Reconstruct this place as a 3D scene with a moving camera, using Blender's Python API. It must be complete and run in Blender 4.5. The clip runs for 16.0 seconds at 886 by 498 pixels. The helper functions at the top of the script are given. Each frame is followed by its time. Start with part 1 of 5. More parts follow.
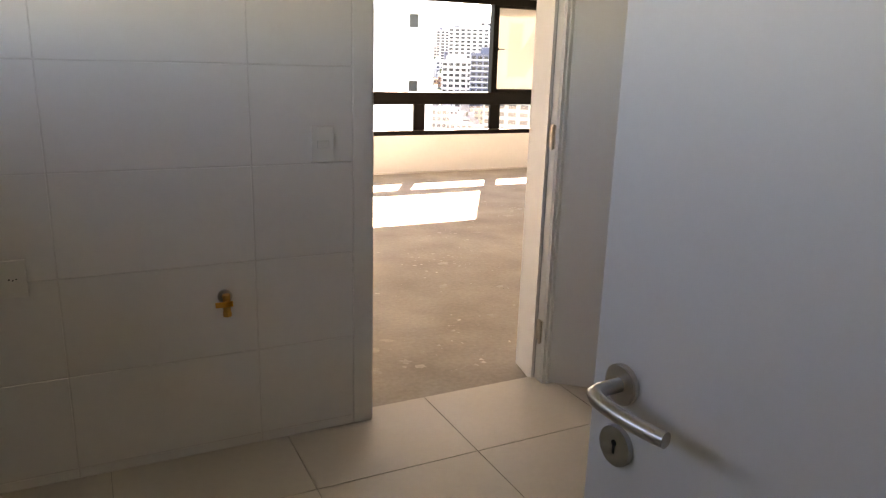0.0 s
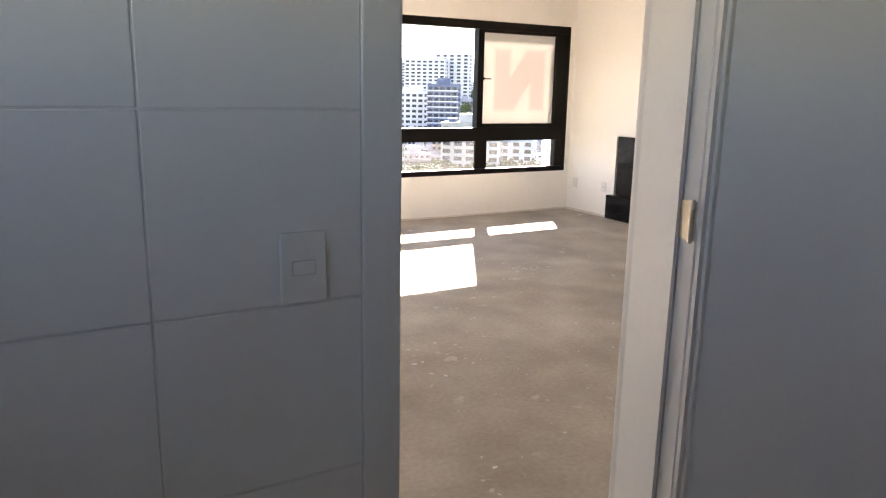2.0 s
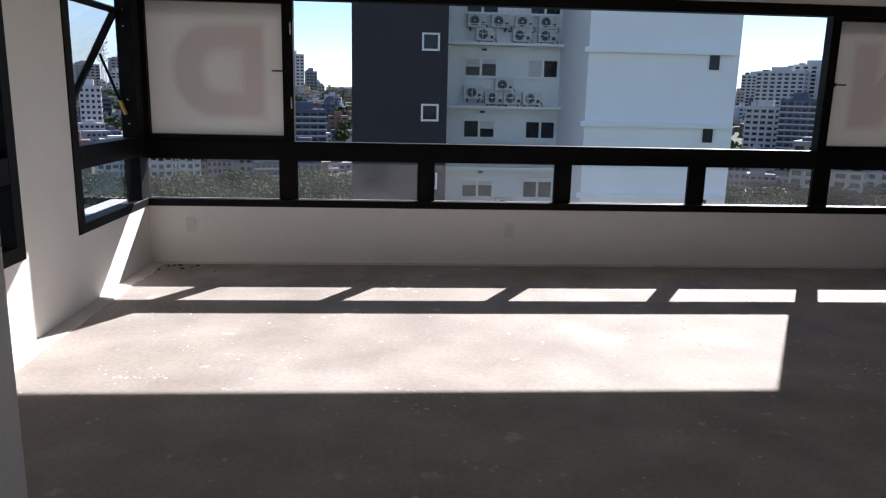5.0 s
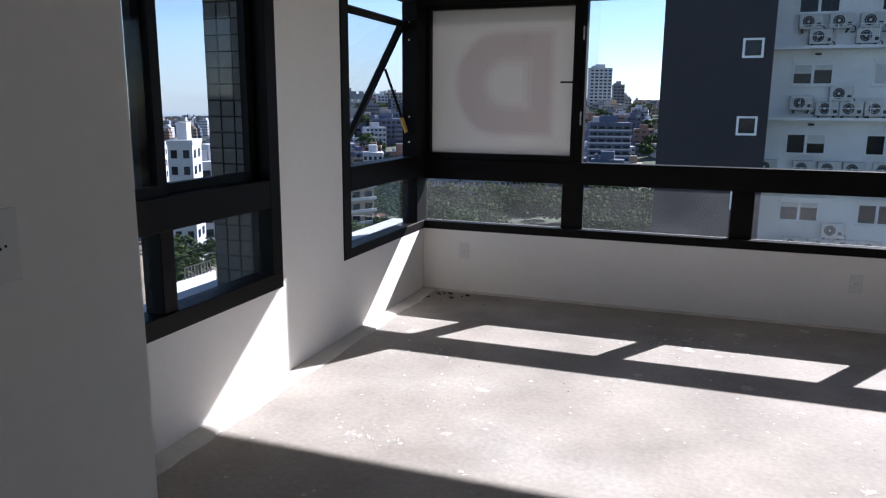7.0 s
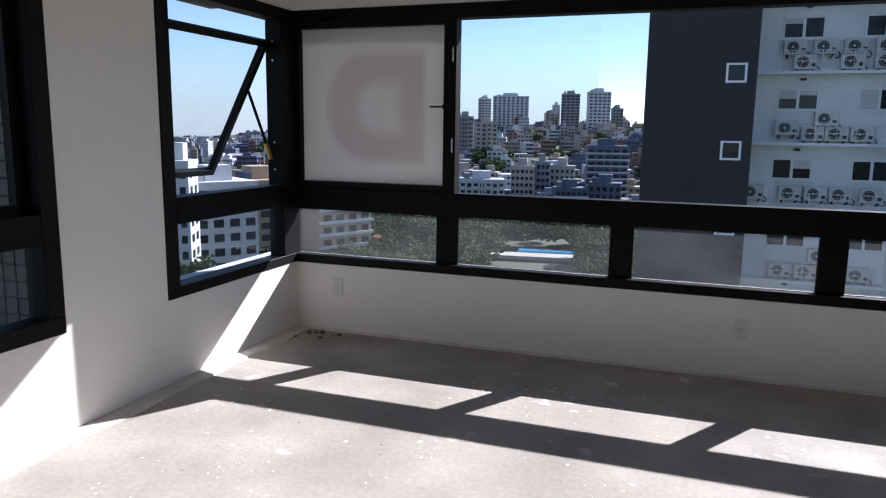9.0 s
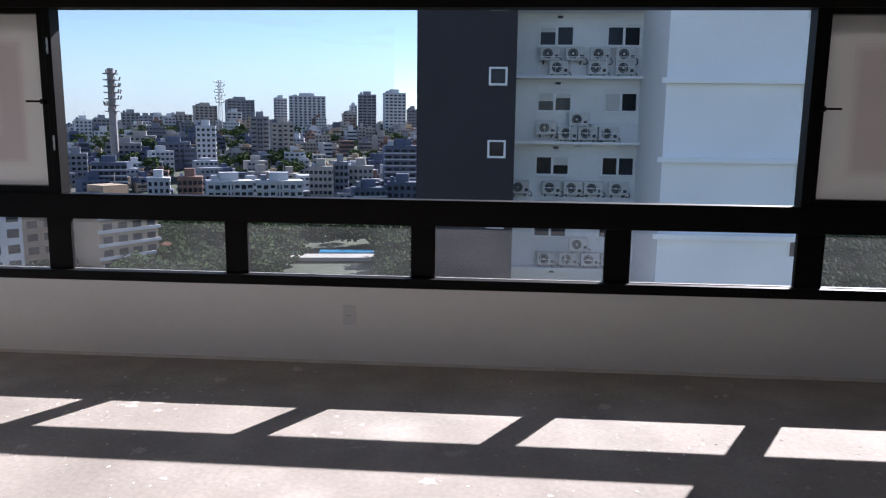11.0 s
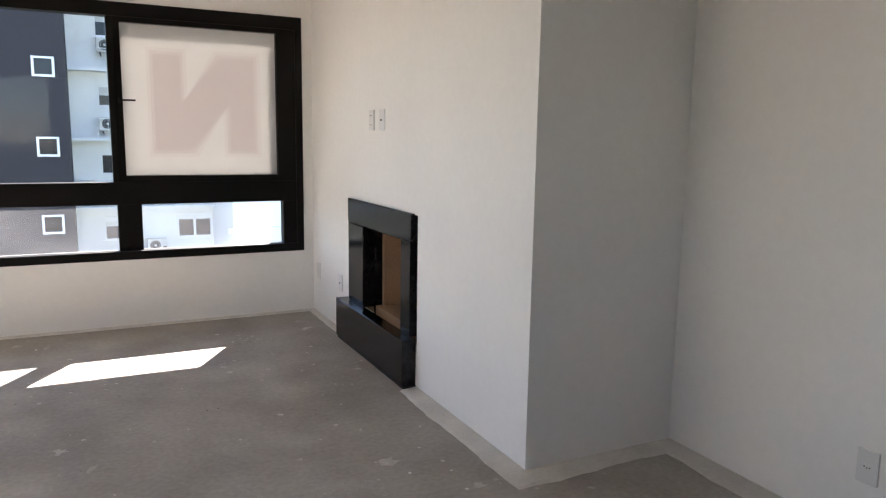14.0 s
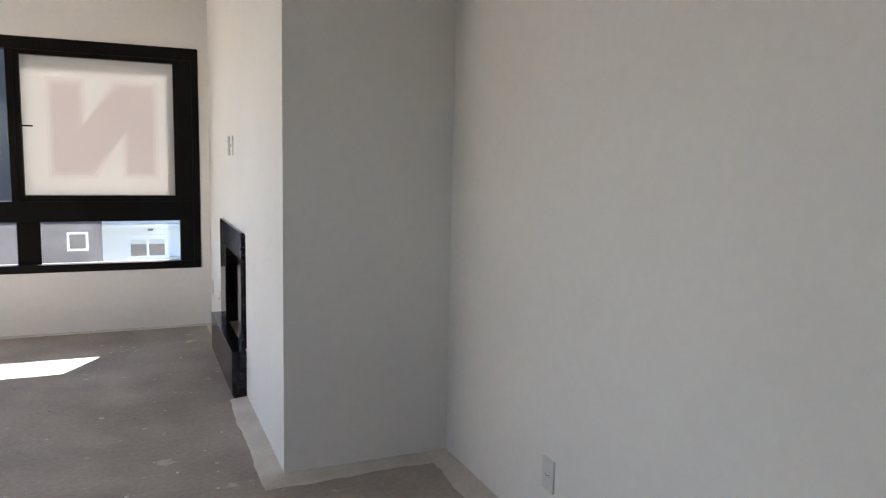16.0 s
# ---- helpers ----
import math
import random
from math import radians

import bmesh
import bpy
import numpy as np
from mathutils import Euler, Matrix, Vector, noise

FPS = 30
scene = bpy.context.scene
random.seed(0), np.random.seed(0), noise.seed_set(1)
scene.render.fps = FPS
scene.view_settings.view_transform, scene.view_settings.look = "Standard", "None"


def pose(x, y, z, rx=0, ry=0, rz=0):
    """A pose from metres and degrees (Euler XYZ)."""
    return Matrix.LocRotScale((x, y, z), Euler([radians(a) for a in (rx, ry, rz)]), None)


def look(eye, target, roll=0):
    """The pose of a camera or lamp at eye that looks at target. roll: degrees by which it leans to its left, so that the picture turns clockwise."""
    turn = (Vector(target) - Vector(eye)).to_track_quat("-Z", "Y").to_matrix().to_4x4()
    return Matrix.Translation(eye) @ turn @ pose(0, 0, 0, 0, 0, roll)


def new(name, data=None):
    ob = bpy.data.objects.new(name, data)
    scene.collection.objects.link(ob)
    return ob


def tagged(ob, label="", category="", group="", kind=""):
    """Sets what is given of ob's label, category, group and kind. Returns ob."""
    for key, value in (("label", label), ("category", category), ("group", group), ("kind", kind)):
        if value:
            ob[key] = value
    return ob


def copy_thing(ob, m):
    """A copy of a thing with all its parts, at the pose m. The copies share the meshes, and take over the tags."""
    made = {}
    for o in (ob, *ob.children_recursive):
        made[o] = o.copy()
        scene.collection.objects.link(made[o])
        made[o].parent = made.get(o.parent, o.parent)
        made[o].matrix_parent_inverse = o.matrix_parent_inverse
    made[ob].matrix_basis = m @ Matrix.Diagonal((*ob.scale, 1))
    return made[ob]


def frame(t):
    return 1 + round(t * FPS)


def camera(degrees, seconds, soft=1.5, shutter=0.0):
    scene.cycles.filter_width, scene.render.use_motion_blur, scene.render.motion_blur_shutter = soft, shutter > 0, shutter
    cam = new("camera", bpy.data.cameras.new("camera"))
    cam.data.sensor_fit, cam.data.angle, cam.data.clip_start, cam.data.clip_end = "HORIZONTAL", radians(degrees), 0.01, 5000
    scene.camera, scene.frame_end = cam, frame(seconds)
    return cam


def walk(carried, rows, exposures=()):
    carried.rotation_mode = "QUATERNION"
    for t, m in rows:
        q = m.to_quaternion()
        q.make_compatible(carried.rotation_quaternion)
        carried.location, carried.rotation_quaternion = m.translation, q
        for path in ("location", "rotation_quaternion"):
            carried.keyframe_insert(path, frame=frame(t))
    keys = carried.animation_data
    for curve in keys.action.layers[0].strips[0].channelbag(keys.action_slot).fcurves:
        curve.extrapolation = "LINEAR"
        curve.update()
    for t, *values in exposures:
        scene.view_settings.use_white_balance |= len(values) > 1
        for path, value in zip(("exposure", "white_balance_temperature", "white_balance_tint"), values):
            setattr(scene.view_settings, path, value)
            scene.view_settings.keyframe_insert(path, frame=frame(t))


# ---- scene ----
cam = camera(63.2, 16.0, 1.2)
PATH = [
    (0, (0.061, -0.382, 1.403), (0.929, 1.346, 0.892), 1.7),
    (0.3, (0.071, -0.218, 1.423), (0.894, 1.541, 0.945), 1.2),
    (0.5, (0.07, -0.078, 1.406), (0.884, 1.691, 0.952), 1.9),
    (0.6, (0.086, -0.011, 1.405), (0.906, 1.758, 0.96), 1.2),
    (0.9, (0.144, 0.198, 1.41), (0.956, 1.971, 0.967), 1.3),
    (1, (0.158, 0.26, 1.405), (0.963, 2.038, 0.971), 1.4),
    (1.5, (0.264, 0.581, 1.39), (1.109, 2.342, 0.959), 1.2),
    (2, (0.409, 0.875, 1.403), (1.382, 2.569, 0.973), 1.1),
    (2.5, (0.622, 1.14, 1.396), (1.645, 2.803, 0.965), 1.0),
    (3, (0.794, 1.402, 1.404), (1.833, 3.055, 0.973), 1.1),
    (3.5, (1.003, 1.654, 1.402), (2.03, 3.319, 0.983), 0.8),
    (4, (1.187, 1.804, 1.377), (2.041, 3.565, 0.965), 1.0),
    (4.5, (1.302, 1.915, 1.38), (1.766, 3.816, 0.968), 1.3),
    (5, (1.309, 2.02, 1.362), (1.445, 3.973, 0.952), 1.3),
    (5.2, (1.311, 2.106, 1.339), (1.349, 4.063, 0.931), 1.3),
    (7.4, (1.303, 2.994, 1.392), (0.574, 4.818, 1.017), 1.1),
    (7.5, (1.325, 3.03, 1.4), (0.589, 4.853, 1.033), 1.3),
    (8, (1.501, 3.206, 1.401), (0.758, 5.033, 1.065), 1.1),
    (8.2, (1.603, 3.276, 1.403), (0.863, 5.104, 1.07), 1.1),
    (10.4, (2.745, 3.717, 1.381), (2.407, 5.662, 1.062), 0.8),
    (10.5, (2.809, 3.704, 1.38), (2.501, 5.655, 1.062), 0.9),
    (11, (3.116, 3.702, 1.387), (2.976, 5.672, 1.068), 0.7),
    (11.5, (3.4, 3.612, 1.378), (3.456, 5.586, 1.061), 0.6),
    (12, (3.655, 3.402, 1.384), (3.896, 5.362, 1.068), 0.7),
    (12.5, (3.92, 3.269, 1.372), (4.376, 5.19, 1.052), 0.7),
    (13, (4.204, 3.101, 1.386), (4.86, 4.963, 1.067), 0.8),
    (13.5, (4.43, 2.826, 1.358), (5.231, 4.631, 1.045), 0.8),
    (14, (4.667, 2.574, 1.334), (5.544, 4.345, 1.026), 0.9),
    (14.5, (4.924, 2.39, 1.35), (5.848, 4.138, 1.05), 1.2),
    (15, (5.141, 2.152, 1.355), (6.083, 3.895, 1.086), 1.3),
    (15.5, (5.361, 1.975, 1.364), (6.296, 3.725, 1.111), 1.3),
    (16, (5.617, 1.888, 1.374), (6.407, 3.708, 1.125), 1.3),
]

EXPOSURES = [(0.0, 4.9, 9700, 26), (1.2, 4.7, 8300, 23), (2.0, 4.45, 7600, 21), (2.8, 4.05, 7500, 19), (3.5, 3.15, 7600, 20), (4.2, 2.1, 6750, 19), (5.0, 1.55, 6100, 18), (8.0, 1.55, 5700, 16), (11.0, 1.58, 5900, 20), (12.5, 2.3, 6400, 20), (14.0, 3.7, 6550, 18), (16.0, 3.85, 6350, 17)]
walk(cam, [(t, look(eye, target, roll)) for t, eye, target, roll in PATH], EXPOSURES)

# ---- world, sun ----
SUN_DIR = Vector((0.833, 1.39, 1.0)).normalized()
world = bpy.data.worlds.new("sky")
scene.world = world
world.use_nodes = True
wn = world.node_tree
sky = wn.nodes.new("ShaderNodeTexSky")
sky.sky_type = "NISHITA"
sky.sun_disc = False
sky.sun_elevation = math.asin(SUN_DIR.z)
sky.sun_rotation = math.atan2(SUN_DIR.x, SUN_DIR.y)
sky.air_density, sky.dust_density, sky.ozone_density = 1.0, 0.10, 1.6
sky.altitude = 1800
wn.links.new(sky.outputs[0], wn.nodes["Background"].inputs[0])
wn.nodes["Background"].inputs[1].default_value = 0.055
sun = new("sun", bpy.data.lights.new("sun", "SUN"))
sun.data.energy, sun.data.angle, sun.data.color = 4.5, radians(0.5), (1.0, 0.95, 0.885)
sun.matrix_world = look(SUN_DIR * 60, (0, 0, 0))


# ---- materials ----
def material(name, color, rough=0.6, metal=0.0, vary=0.12, scale=3.0, fine=60.0, bump=0.1, spec=0.5, second=None, patch=0.0, island=0.0, objrand=0.0):
    """A surface with broad stains, fine grain and relief. second and patch: a second colour in spots."""
    m = bpy.data.materials.new(name)
    m.use_nodes = True
    t = m.node_tree
    p = t.nodes["Principled BSDF"]
    geo = t.nodes.new("ShaderNodeNewGeometry")
    big, small = t.nodes.new("ShaderNodeTexNoise"), t.nodes.new("ShaderNodeTexNoise")
    for n, s, d in ((big, scale, 5), (small, fine, 3)):
        n.inputs["Scale"].default_value, n.inputs["Detail"].default_value = s, d
        t.links.new(geo.outputs["Position"], n.inputs["Vector"])
    ramp = t.nodes.new("ShaderNodeMapRange")
    ramp.inputs[1].default_value, ramp.inputs[2].default_value = 0.3, 0.7
    ramp.inputs[3].default_value, ramp.inputs[4].default_value = 1 - vary, 1 + vary
    t.links.new(big.outputs[0], ramp.inputs[0])
    r2 = t.nodes.new("ShaderNodeMapRange")
    r2.inputs[1].default_value, r2.inputs[2].default_value = 0.3, 0.7
    r2.inputs[3].default_value, r2.inputs[4].default_value = 1 - vary * 0.5, 1 + vary * 0.5
    t.links.new(small.outputs[0], r2.inputs[0])
    mul = t.nodes.new("ShaderNodeMath")
    mul.operation = "MULTIPLY"
    t.links.new(ramp.outputs[0], mul.inputs[0])
    t.links.new(r2.outputs[0], mul.inputs[1])
    value = mul.outputs[0]
    if island or objrand:
        source = geo.outputs["Random Per Island"]
        if objrand:
            source = t.nodes.new("ShaderNodeObjectInfo").outputs["Random"]
        r3 = t.nodes.new("ShaderNodeMapRange")
        r3.inputs[3].default_value, r3.inputs[4].default_value = 1 - (island + objrand), 1 + (island + objrand)
        t.links.new(source, r3.inputs[0])
        m3 = t.nodes.new("ShaderNodeMath")
        m3.operation = "MULTIPLY"
        t.links.new(value, m3.inputs[0])
        t.links.new(r3.outputs[0], m3.inputs[1])
        value = m3.outputs[0]
    base = t.nodes.new("ShaderNodeMix")
    base.data_type, base.inputs[0].default_value = "RGBA", 0.0
    base.inputs[6].default_value = (*color, 1)
    base.inputs[7].default_value = (*(second or color), 1)
    if second:
        sp = t.nodes.new("ShaderNodeTexNoise")
        sp.inputs["Scale"].default_value, sp.inputs["Detail"].default_value = scale * 0.45, 7
        t.links.new(geo.outputs["Position"], sp.inputs["Vector"])
        r4 = t.nodes.new("ShaderNodeMapRange")
        r4.inputs[1].default_value, r4.inputs[2].default_value = 0.62 - patch, 0.72 - patch * 0.6
        t.links.new(sp.outputs[0], r4.inputs[0])
        t.links.new(r4.outputs[0], base.inputs[0])
    vm = t.nodes.new("ShaderNodeVectorMath")
    vm.operation = "SCALE"
    t.links.new(base.outputs[2], vm.inputs[0])
    t.links.new(value, vm.inputs["Scale"])
    t.links.new(vm.outputs[0], p.inputs["Base Color"])
    p.inputs["Roughness"].default_value, p.inputs["Metallic"].default_value = rough, metal
    p.inputs["Specular IOR Level"].default_value = spec
    if bump:
        b = t.nodes.new("ShaderNodeBump")
        b.inputs["Strength"].default_value, b.inputs["Distance"].default_value = bump, 0.004
        t.links.new(small.outputs[0], b.inputs["Height"])
        t.links.new(b.outputs[0], p.inputs["Normal"])
    return m


def glass_material(name, tint, reflect=0.9, dust=0.0):
    m = bpy.data.materials.new(name)
    m.use_nodes = True
    t = m.node_tree
    t.nodes.remove(t.nodes["Principled BSDF"])
    tr, gl, lw, pw, mp, mix = (t.nodes.new(k) for k in ("ShaderNodeBsdfTransparent", "ShaderNodeBsdfGlossy", "ShaderNodeLayerWeight", "ShaderNodeMath", "ShaderNodeMapRange", "ShaderNodeMixShader"))
    tr.inputs[0].default_value, gl.inputs[0].default_value, gl.inputs[1].default_value = (*tint, 1), (reflect,) * 3 + (1,), 0.0
    pw.operation, pw.inputs[1].default_value = "POWER", 5.0
    mp.inputs[3].default_value, mp.inputs[4].default_value = 0.005, 0.9
    t.links.new(lw.outputs["Facing"], pw.inputs[0])
    t.links.new(pw.outputs[0], mp.inputs[0])
    t.links.new(mp.outputs[0], mix.inputs[0])
    t.links.new(tr.outputs[0], mix.inputs[1])
    t.links.new(gl.outputs[0], mix.inputs[2])
    t.links.new(mix.outputs[0], t.nodes["Material Output"].inputs[0])
    if dust:
        tl, df, half, veil, ns, rg = (t.nodes.new(k) for k in ("ShaderNodeBsdfTranslucent", "ShaderNodeBsdfDiffuse", "ShaderNodeMixShader", "ShaderNodeMixShader", "ShaderNodeTexNoise", "ShaderNodeMapRange"))
        ns.inputs["Scale"].default_value, ns.inputs["Detail"].default_value = 2.2, 6
        rg.inputs[1].default_value, rg.inputs[2].default_value, rg.inputs[3].default_value, rg.inputs[4].default_value = 0.3, 0.75, dust * 0.4, dust * 1.6
        tl.inputs[0].default_value = df.inputs[0].default_value = (0.72, 0.72, 0.72, 1)
        t.links.new(ns.outputs[0], rg.inputs[0])
        t.links.new(tl.outputs[0], half.inputs[1])
        t.links.new(df.outputs[0], half.inputs[2])
        t.links.new(rg.outputs[0], veil.inputs[0])
        t.links.new(mix.outputs[0], veil.inputs[1])
        t.links.new(half.outputs[0], veil.inputs[2])
        t.links.new(veil.outputs[0], t.nodes["Material Output"].inputs[0])
    return m


def film_material(name, color, through_part):
    """Frosted film: part diffuse, part translucent."""
    m = bpy.data.materials.new(name)
    m.use_nodes = True
    t = m.node_tree
    t.nodes.remove(t.nodes["Principled BSDF"])
    df, tl, mix, ns, mp = (t.nodes.new(k) for k in ("ShaderNodeBsdfDiffuse", "ShaderNodeBsdfTranslucent", "ShaderNodeMixShader", "ShaderNodeTexNoise", "ShaderNodeMapRange"))
    ns.inputs["Scale"].default_value = 2.5
    mp.inputs[3].default_value, mp.inputs[4].default_value = 0.92, 1.04
    vm = t.nodes.new("ShaderNodeVectorMath")
    vm.operation = "SCALE"
    vm.inputs[0].default_value = color
    t.links.new(ns.outputs[0], mp.inputs[0])
    t.links.new(mp.outputs[0], vm.inputs["Scale"])
    t.links.new(vm.outputs[0], df.inputs[0])
    t.links.new(vm.outputs[0], tl.inputs[0])
    mix.inputs[0].default_value = through_part
    t.links.new(df.outputs[0], mix.inputs[1])
    t.links.new(tl.outputs[0], mix.inputs[2])
    t.links.new(mix.outputs[0], t.nodes["Material Output"].inputs[0])
    return m


PLASTER = material("plaster", (0.86, 0.84, 0.80), 0.85, vary=0.025, scale=1.2, fine=26, bump=0.05, spec=0.2)
PLASTER_STRIP = material("plaster strip", (0.62, 0.585, 0.53), 0.9, vary=0.10, scale=6, fine=70, bump=0.35, spec=0.2)
CEILING = material("ceiling paint", (0.86, 0.85, 0.83), 0.9, vary=0.02, fine=70, bump=0.05, spec=0.2)
SCREED = material("cement screed", (0.345, 0.312, 0.272), 0.82, vary=0.17, scale=2.3, fine=42, bump=0.16, spec=0.2, second=(0.40, 0.37, 0.33), patch=0.10)
SMEAR = material("mortar smear", (0.45, 0.415, 0.375), 0.9, vary=0.14, scale=25, fine=140, bump=0.25, spec=0.2, island=0.14)
FLECK = material("mortar fleck", (0.58, 0.55, 0.51), 0.9, vary=0.12, scale=30, fine=150, bump=0.4, spec=0.2, island=0.2)
DARK_FLECK = material("dark chip", (0.06, 0.05, 0.045), 0.8, vary=0.2, scale=30, bump=0.2)
WALL_TILE = material("glazed wall tile", (0.74, 0.735, 0.72), 0.22, vary=0.02, scale=2, fine=25, bump=0.015, objrand=0.012)
GROUT = material("grout", (0.66, 0.65, 0.63), 0.9, vary=0.08, scale=8, fine=120, bump=0.2)
DARK_GROUT = material("dark facade grout", (0.028, 0.026, 0.024), 0.9, vary=0.1, scale=8, fine=120, bump=0.2)
FLOOR_TILE = material("matt floor tile", (0.60, 0.56, 0.50), 0.5, vary=0.035, scale=2.5, fine=50, bump=0.03, objrand=0.02)
FLOOR_GROUT = material("floor grout", (0.42, 0.385, 0.335), 0.9, vary=0.1, scale=8, fine=120, bump=0.2)
DOOR_PAINT = material("white door lacquer", (0.70, 0.70, 0.70), 0.42, vary=0.015, scale=2, fine=60, bump=0.02)
JAMB_PAINT = material("white jamb lacquer", (0.72, 0.715, 0.70), 0.55, vary=0.02, scale=3, fine=60, bump=0.02)
RUBBER = material("grey seal", (0.42, 0.42, 0.42), 0.7, vary=0.05, bump=0.0)
STEEL = material("brushed steel", (0.50, 0.485, 0.46), 0.3, 1.0, vary=0.05, scale=20, fine=300, bump=0.05)
HINGE_STEEL = material("satin nickel", (0.58, 0.52, 0.44), 0.34, 1.0, vary=0.06, scale=20, fine=300, bump=0.05)
BLACK_HOLE = material("black recess", (0.01, 0.01, 0.01), 0.9, vary=0.0, bump=0.0)
BRASS = material("yellow brass", (0.60, 0.36, 0.10), 0.4, 1.0, vary=0.1, scale=30, bump=0.1)
YELLOW = material("yellow lever plastic", (0.75, 0.36, 0.03), 0.5, vary=0.06, scale=30, bump=0.05)
PLATE = material("white plate plastic", (0.72, 0.715, 0.69), 0.35, vary=0.015, scale=5, bump=0.0)
FRAME = material("dark bronze aluminium", (0.006, 0.005, 0.0045), 0.5, 0.0, vary=0.15, scale=6, fine=150, bump=0.04, spec=0.12)
GASKET = material("pale gasket", (0.45, 0.44, 0.41), 0.7, vary=0.06, bump=0.0)
GRANITE = material("polished black granite", (0.008, 0.008, 0.009), 0.16, vary=0.5, scale=40, fine=400, bump=0.0, spec=0.28)
FIREBRICK = material("firebrick panel", (0.31, 0.185, 0.105), 0.9, vary=0.16, scale=5, fine=80, bump=0.3)
GLASS = glass_material("clear glass", (0.95, 0.965, 0.96))
DUSTY_GLASS = glass_material("dusty glass", (0.93, 0.945, 0.945), 0.9, 0.028)
FILM = film_material("frosted film", (0.76, 0.75, 0.725), 0.17)
LETTER = glass_material("pink film shape", (0.966, 0.946, 0.948), 0.02)
LEDGE_STONE = material("pale ledge stone", (0.55, 0.56, 0.58), 0.7, vary=0.08, scale=4, bump=0.2)
PILLAR_TILE = material("grey facade tile", (0.075, 0.066, 0.055), 0.5, vary=0.1, scale=12, fine=60, bump=0.1, objrand=0.15)
CONCRETE = material("weathered concrete", (0.20, 0.172, 0.140), 0.9, vary=0.22, scale=0.8, fine=8, bump=0.3, second=(0.12, 0.105, 0.088), patch=0.03)
TOWER_DARK = material("dark grey render", (0.033, 0.029, 0.034), 0.8, vary=0.06, scale=0.3, fine=6, bump=0.1)
TOWER_WHITE = material("white ribbed cladding", (0.89, 0.895, 0.90), 0.7, vary=0.04, scale=0.4, fine=5, bump=0.05)
TOWER_PALE = material("pale render", (0.80, 0.795, 0.78), 0.8, vary=0.10, scale=0.5, fine=5, bump=0.1)
WHITE_ALU = material("white aluminium", (0.80, 0.80, 0.80), 0.5, vary=0.03, bump=0.0)
AC_WHITE = material("off-white appliance paint", (0.60, 0.59, 0.56), 0.5, vary=0.08, scale=3, bump=0.0, objrand=0.1)
AC_DARK = material("fan grille", (0.05, 0.05, 0.05), 0.7, vary=0.2, scale=8, bump=0.0)
FAR_GLASS = material("far window glass", (0.022, 0.026, 0.034), 0.12, vary=0.3, scale=0.4, bump=0.0, objrand=0.5, spec=0.2)
FAR_GLASS_ISLAND = material("far window panes", (0.028, 0.034, 0.046), 0.2, vary=0.2, scale=0.3, bump=0.0, island=0.6, spec=0.3)
# blue in the white, grey and slate tones stands in for distance haze
FAR_WALLS = [material("far facade " + n, c, 0.85, vary=0.08, scale=0.12, fine=1.5, bump=0.0, island=0.12) for n, c in (
    ("white", (0.46, 0.465, 0.485)), ("cream", (0.33, 0.305, 0.28)), ("grey", (0.20, 0.205, 0.23)), ("brick", (0.22, 0.13, 0.10)), ("slate", (0.085, 0.10, 0.15)), ("ochre", (0.33, 0.25, 0.175)))]
ROOF_CONCRETE = material("stained tan concrete", (0.30, 0.25, 0.19), 0.9, vary=0.28, scale=1.6, fine=14, bump=0.3, second=(0.24, 0.20, 0.16), patch=0.05)
DECK = material("brown deck boards", (0.26, 0.16, 0.095), 0.75, vary=0.12, scale=1.5, fine=20, bump=0.1, objrand=0.2)
TARP = material("dark roof membrane", (0.055, 0.052, 0.05), 0.8, vary=0.15, scale=1.0, fine=12, bump=0.1)
ROOF_TILE = material("clay roof", (0.33, 0.15, 0.09), 0.85, vary=0.2, scale=1, bump=0.1)
FOLIAGE = material("far foliage", (0.046, 0.070, 0.024), 0.9, vary=0.25, scale=0.05, fine=0.8, bump=0.0, island=0.16, spec=0.1)
BARK = material("bark", (0.10, 0.08, 0.06), 0.9, vary=0.2, bump=0.0)
GROUND = material("city ground", (0.05, 0.062, 0.034), 0.95, vary=0.35, scale=0.02, fine=0.3, bump=0.0, second=(0.12, 0.115, 0.10), patch=0.04)
WATER = material("pool water", (0.06, 0.30, 0.50), 0.15, vary=0.05, bump=0.0)
LAKE = material("lake water", (0.25, 0.30, 0.35), 0.25, vary=0.05, scale=0.002, bump=0.0)
COURT = material("pale court paving", (0.36, 0.34, 0.30), 0.9, vary=0.1, scale=0.1, bump=0.0)
MAST = material("mast steel", (0.22, 0.20, 0.20), 0.6, vary=0.2, scale=0.3, bump=0.0)
MAST_WHITE = material("white mast steel", (0.6, 0.6, 0.6), 0.6, vary=0.1, scale=0.3, bump=0.0)


# ---- helpers of this scene ----
def box(bm, x0, y0, z0, x1, y1, z1, m=None):
    vs = [Vector((x, y, z)) for z in (z0, z1) for y in (y0, y1) for x in (x0, x1)]
    v = [bm.verts.new(m @ c if m else c) for c in vs]
    for f in ((0, 2, 3, 1), (4, 5, 7, 6), (0, 1, 5, 4), (2, 6, 7, 3), (0, 4, 6, 2), (1, 3, 7, 5)):
        bm.faces.new([v[i] for i in f])
    return bm


def boxes(*rows, m=None):
    bm = bmesh.new()
    for r in rows:
        box(bm, *r, m=m)
    return bm


def rounded(x0, y0, z0, x1, y1, z1, r=0.004, seg=2, m=None):
    bm = boxes((x0, y0, z0, x1, y1, z1), m=m)
    bmesh.ops.bevel(bm, geom=bm.edges[:], offset=r, segments=seg, profile=0.6, affect="EDGES")
    return bm


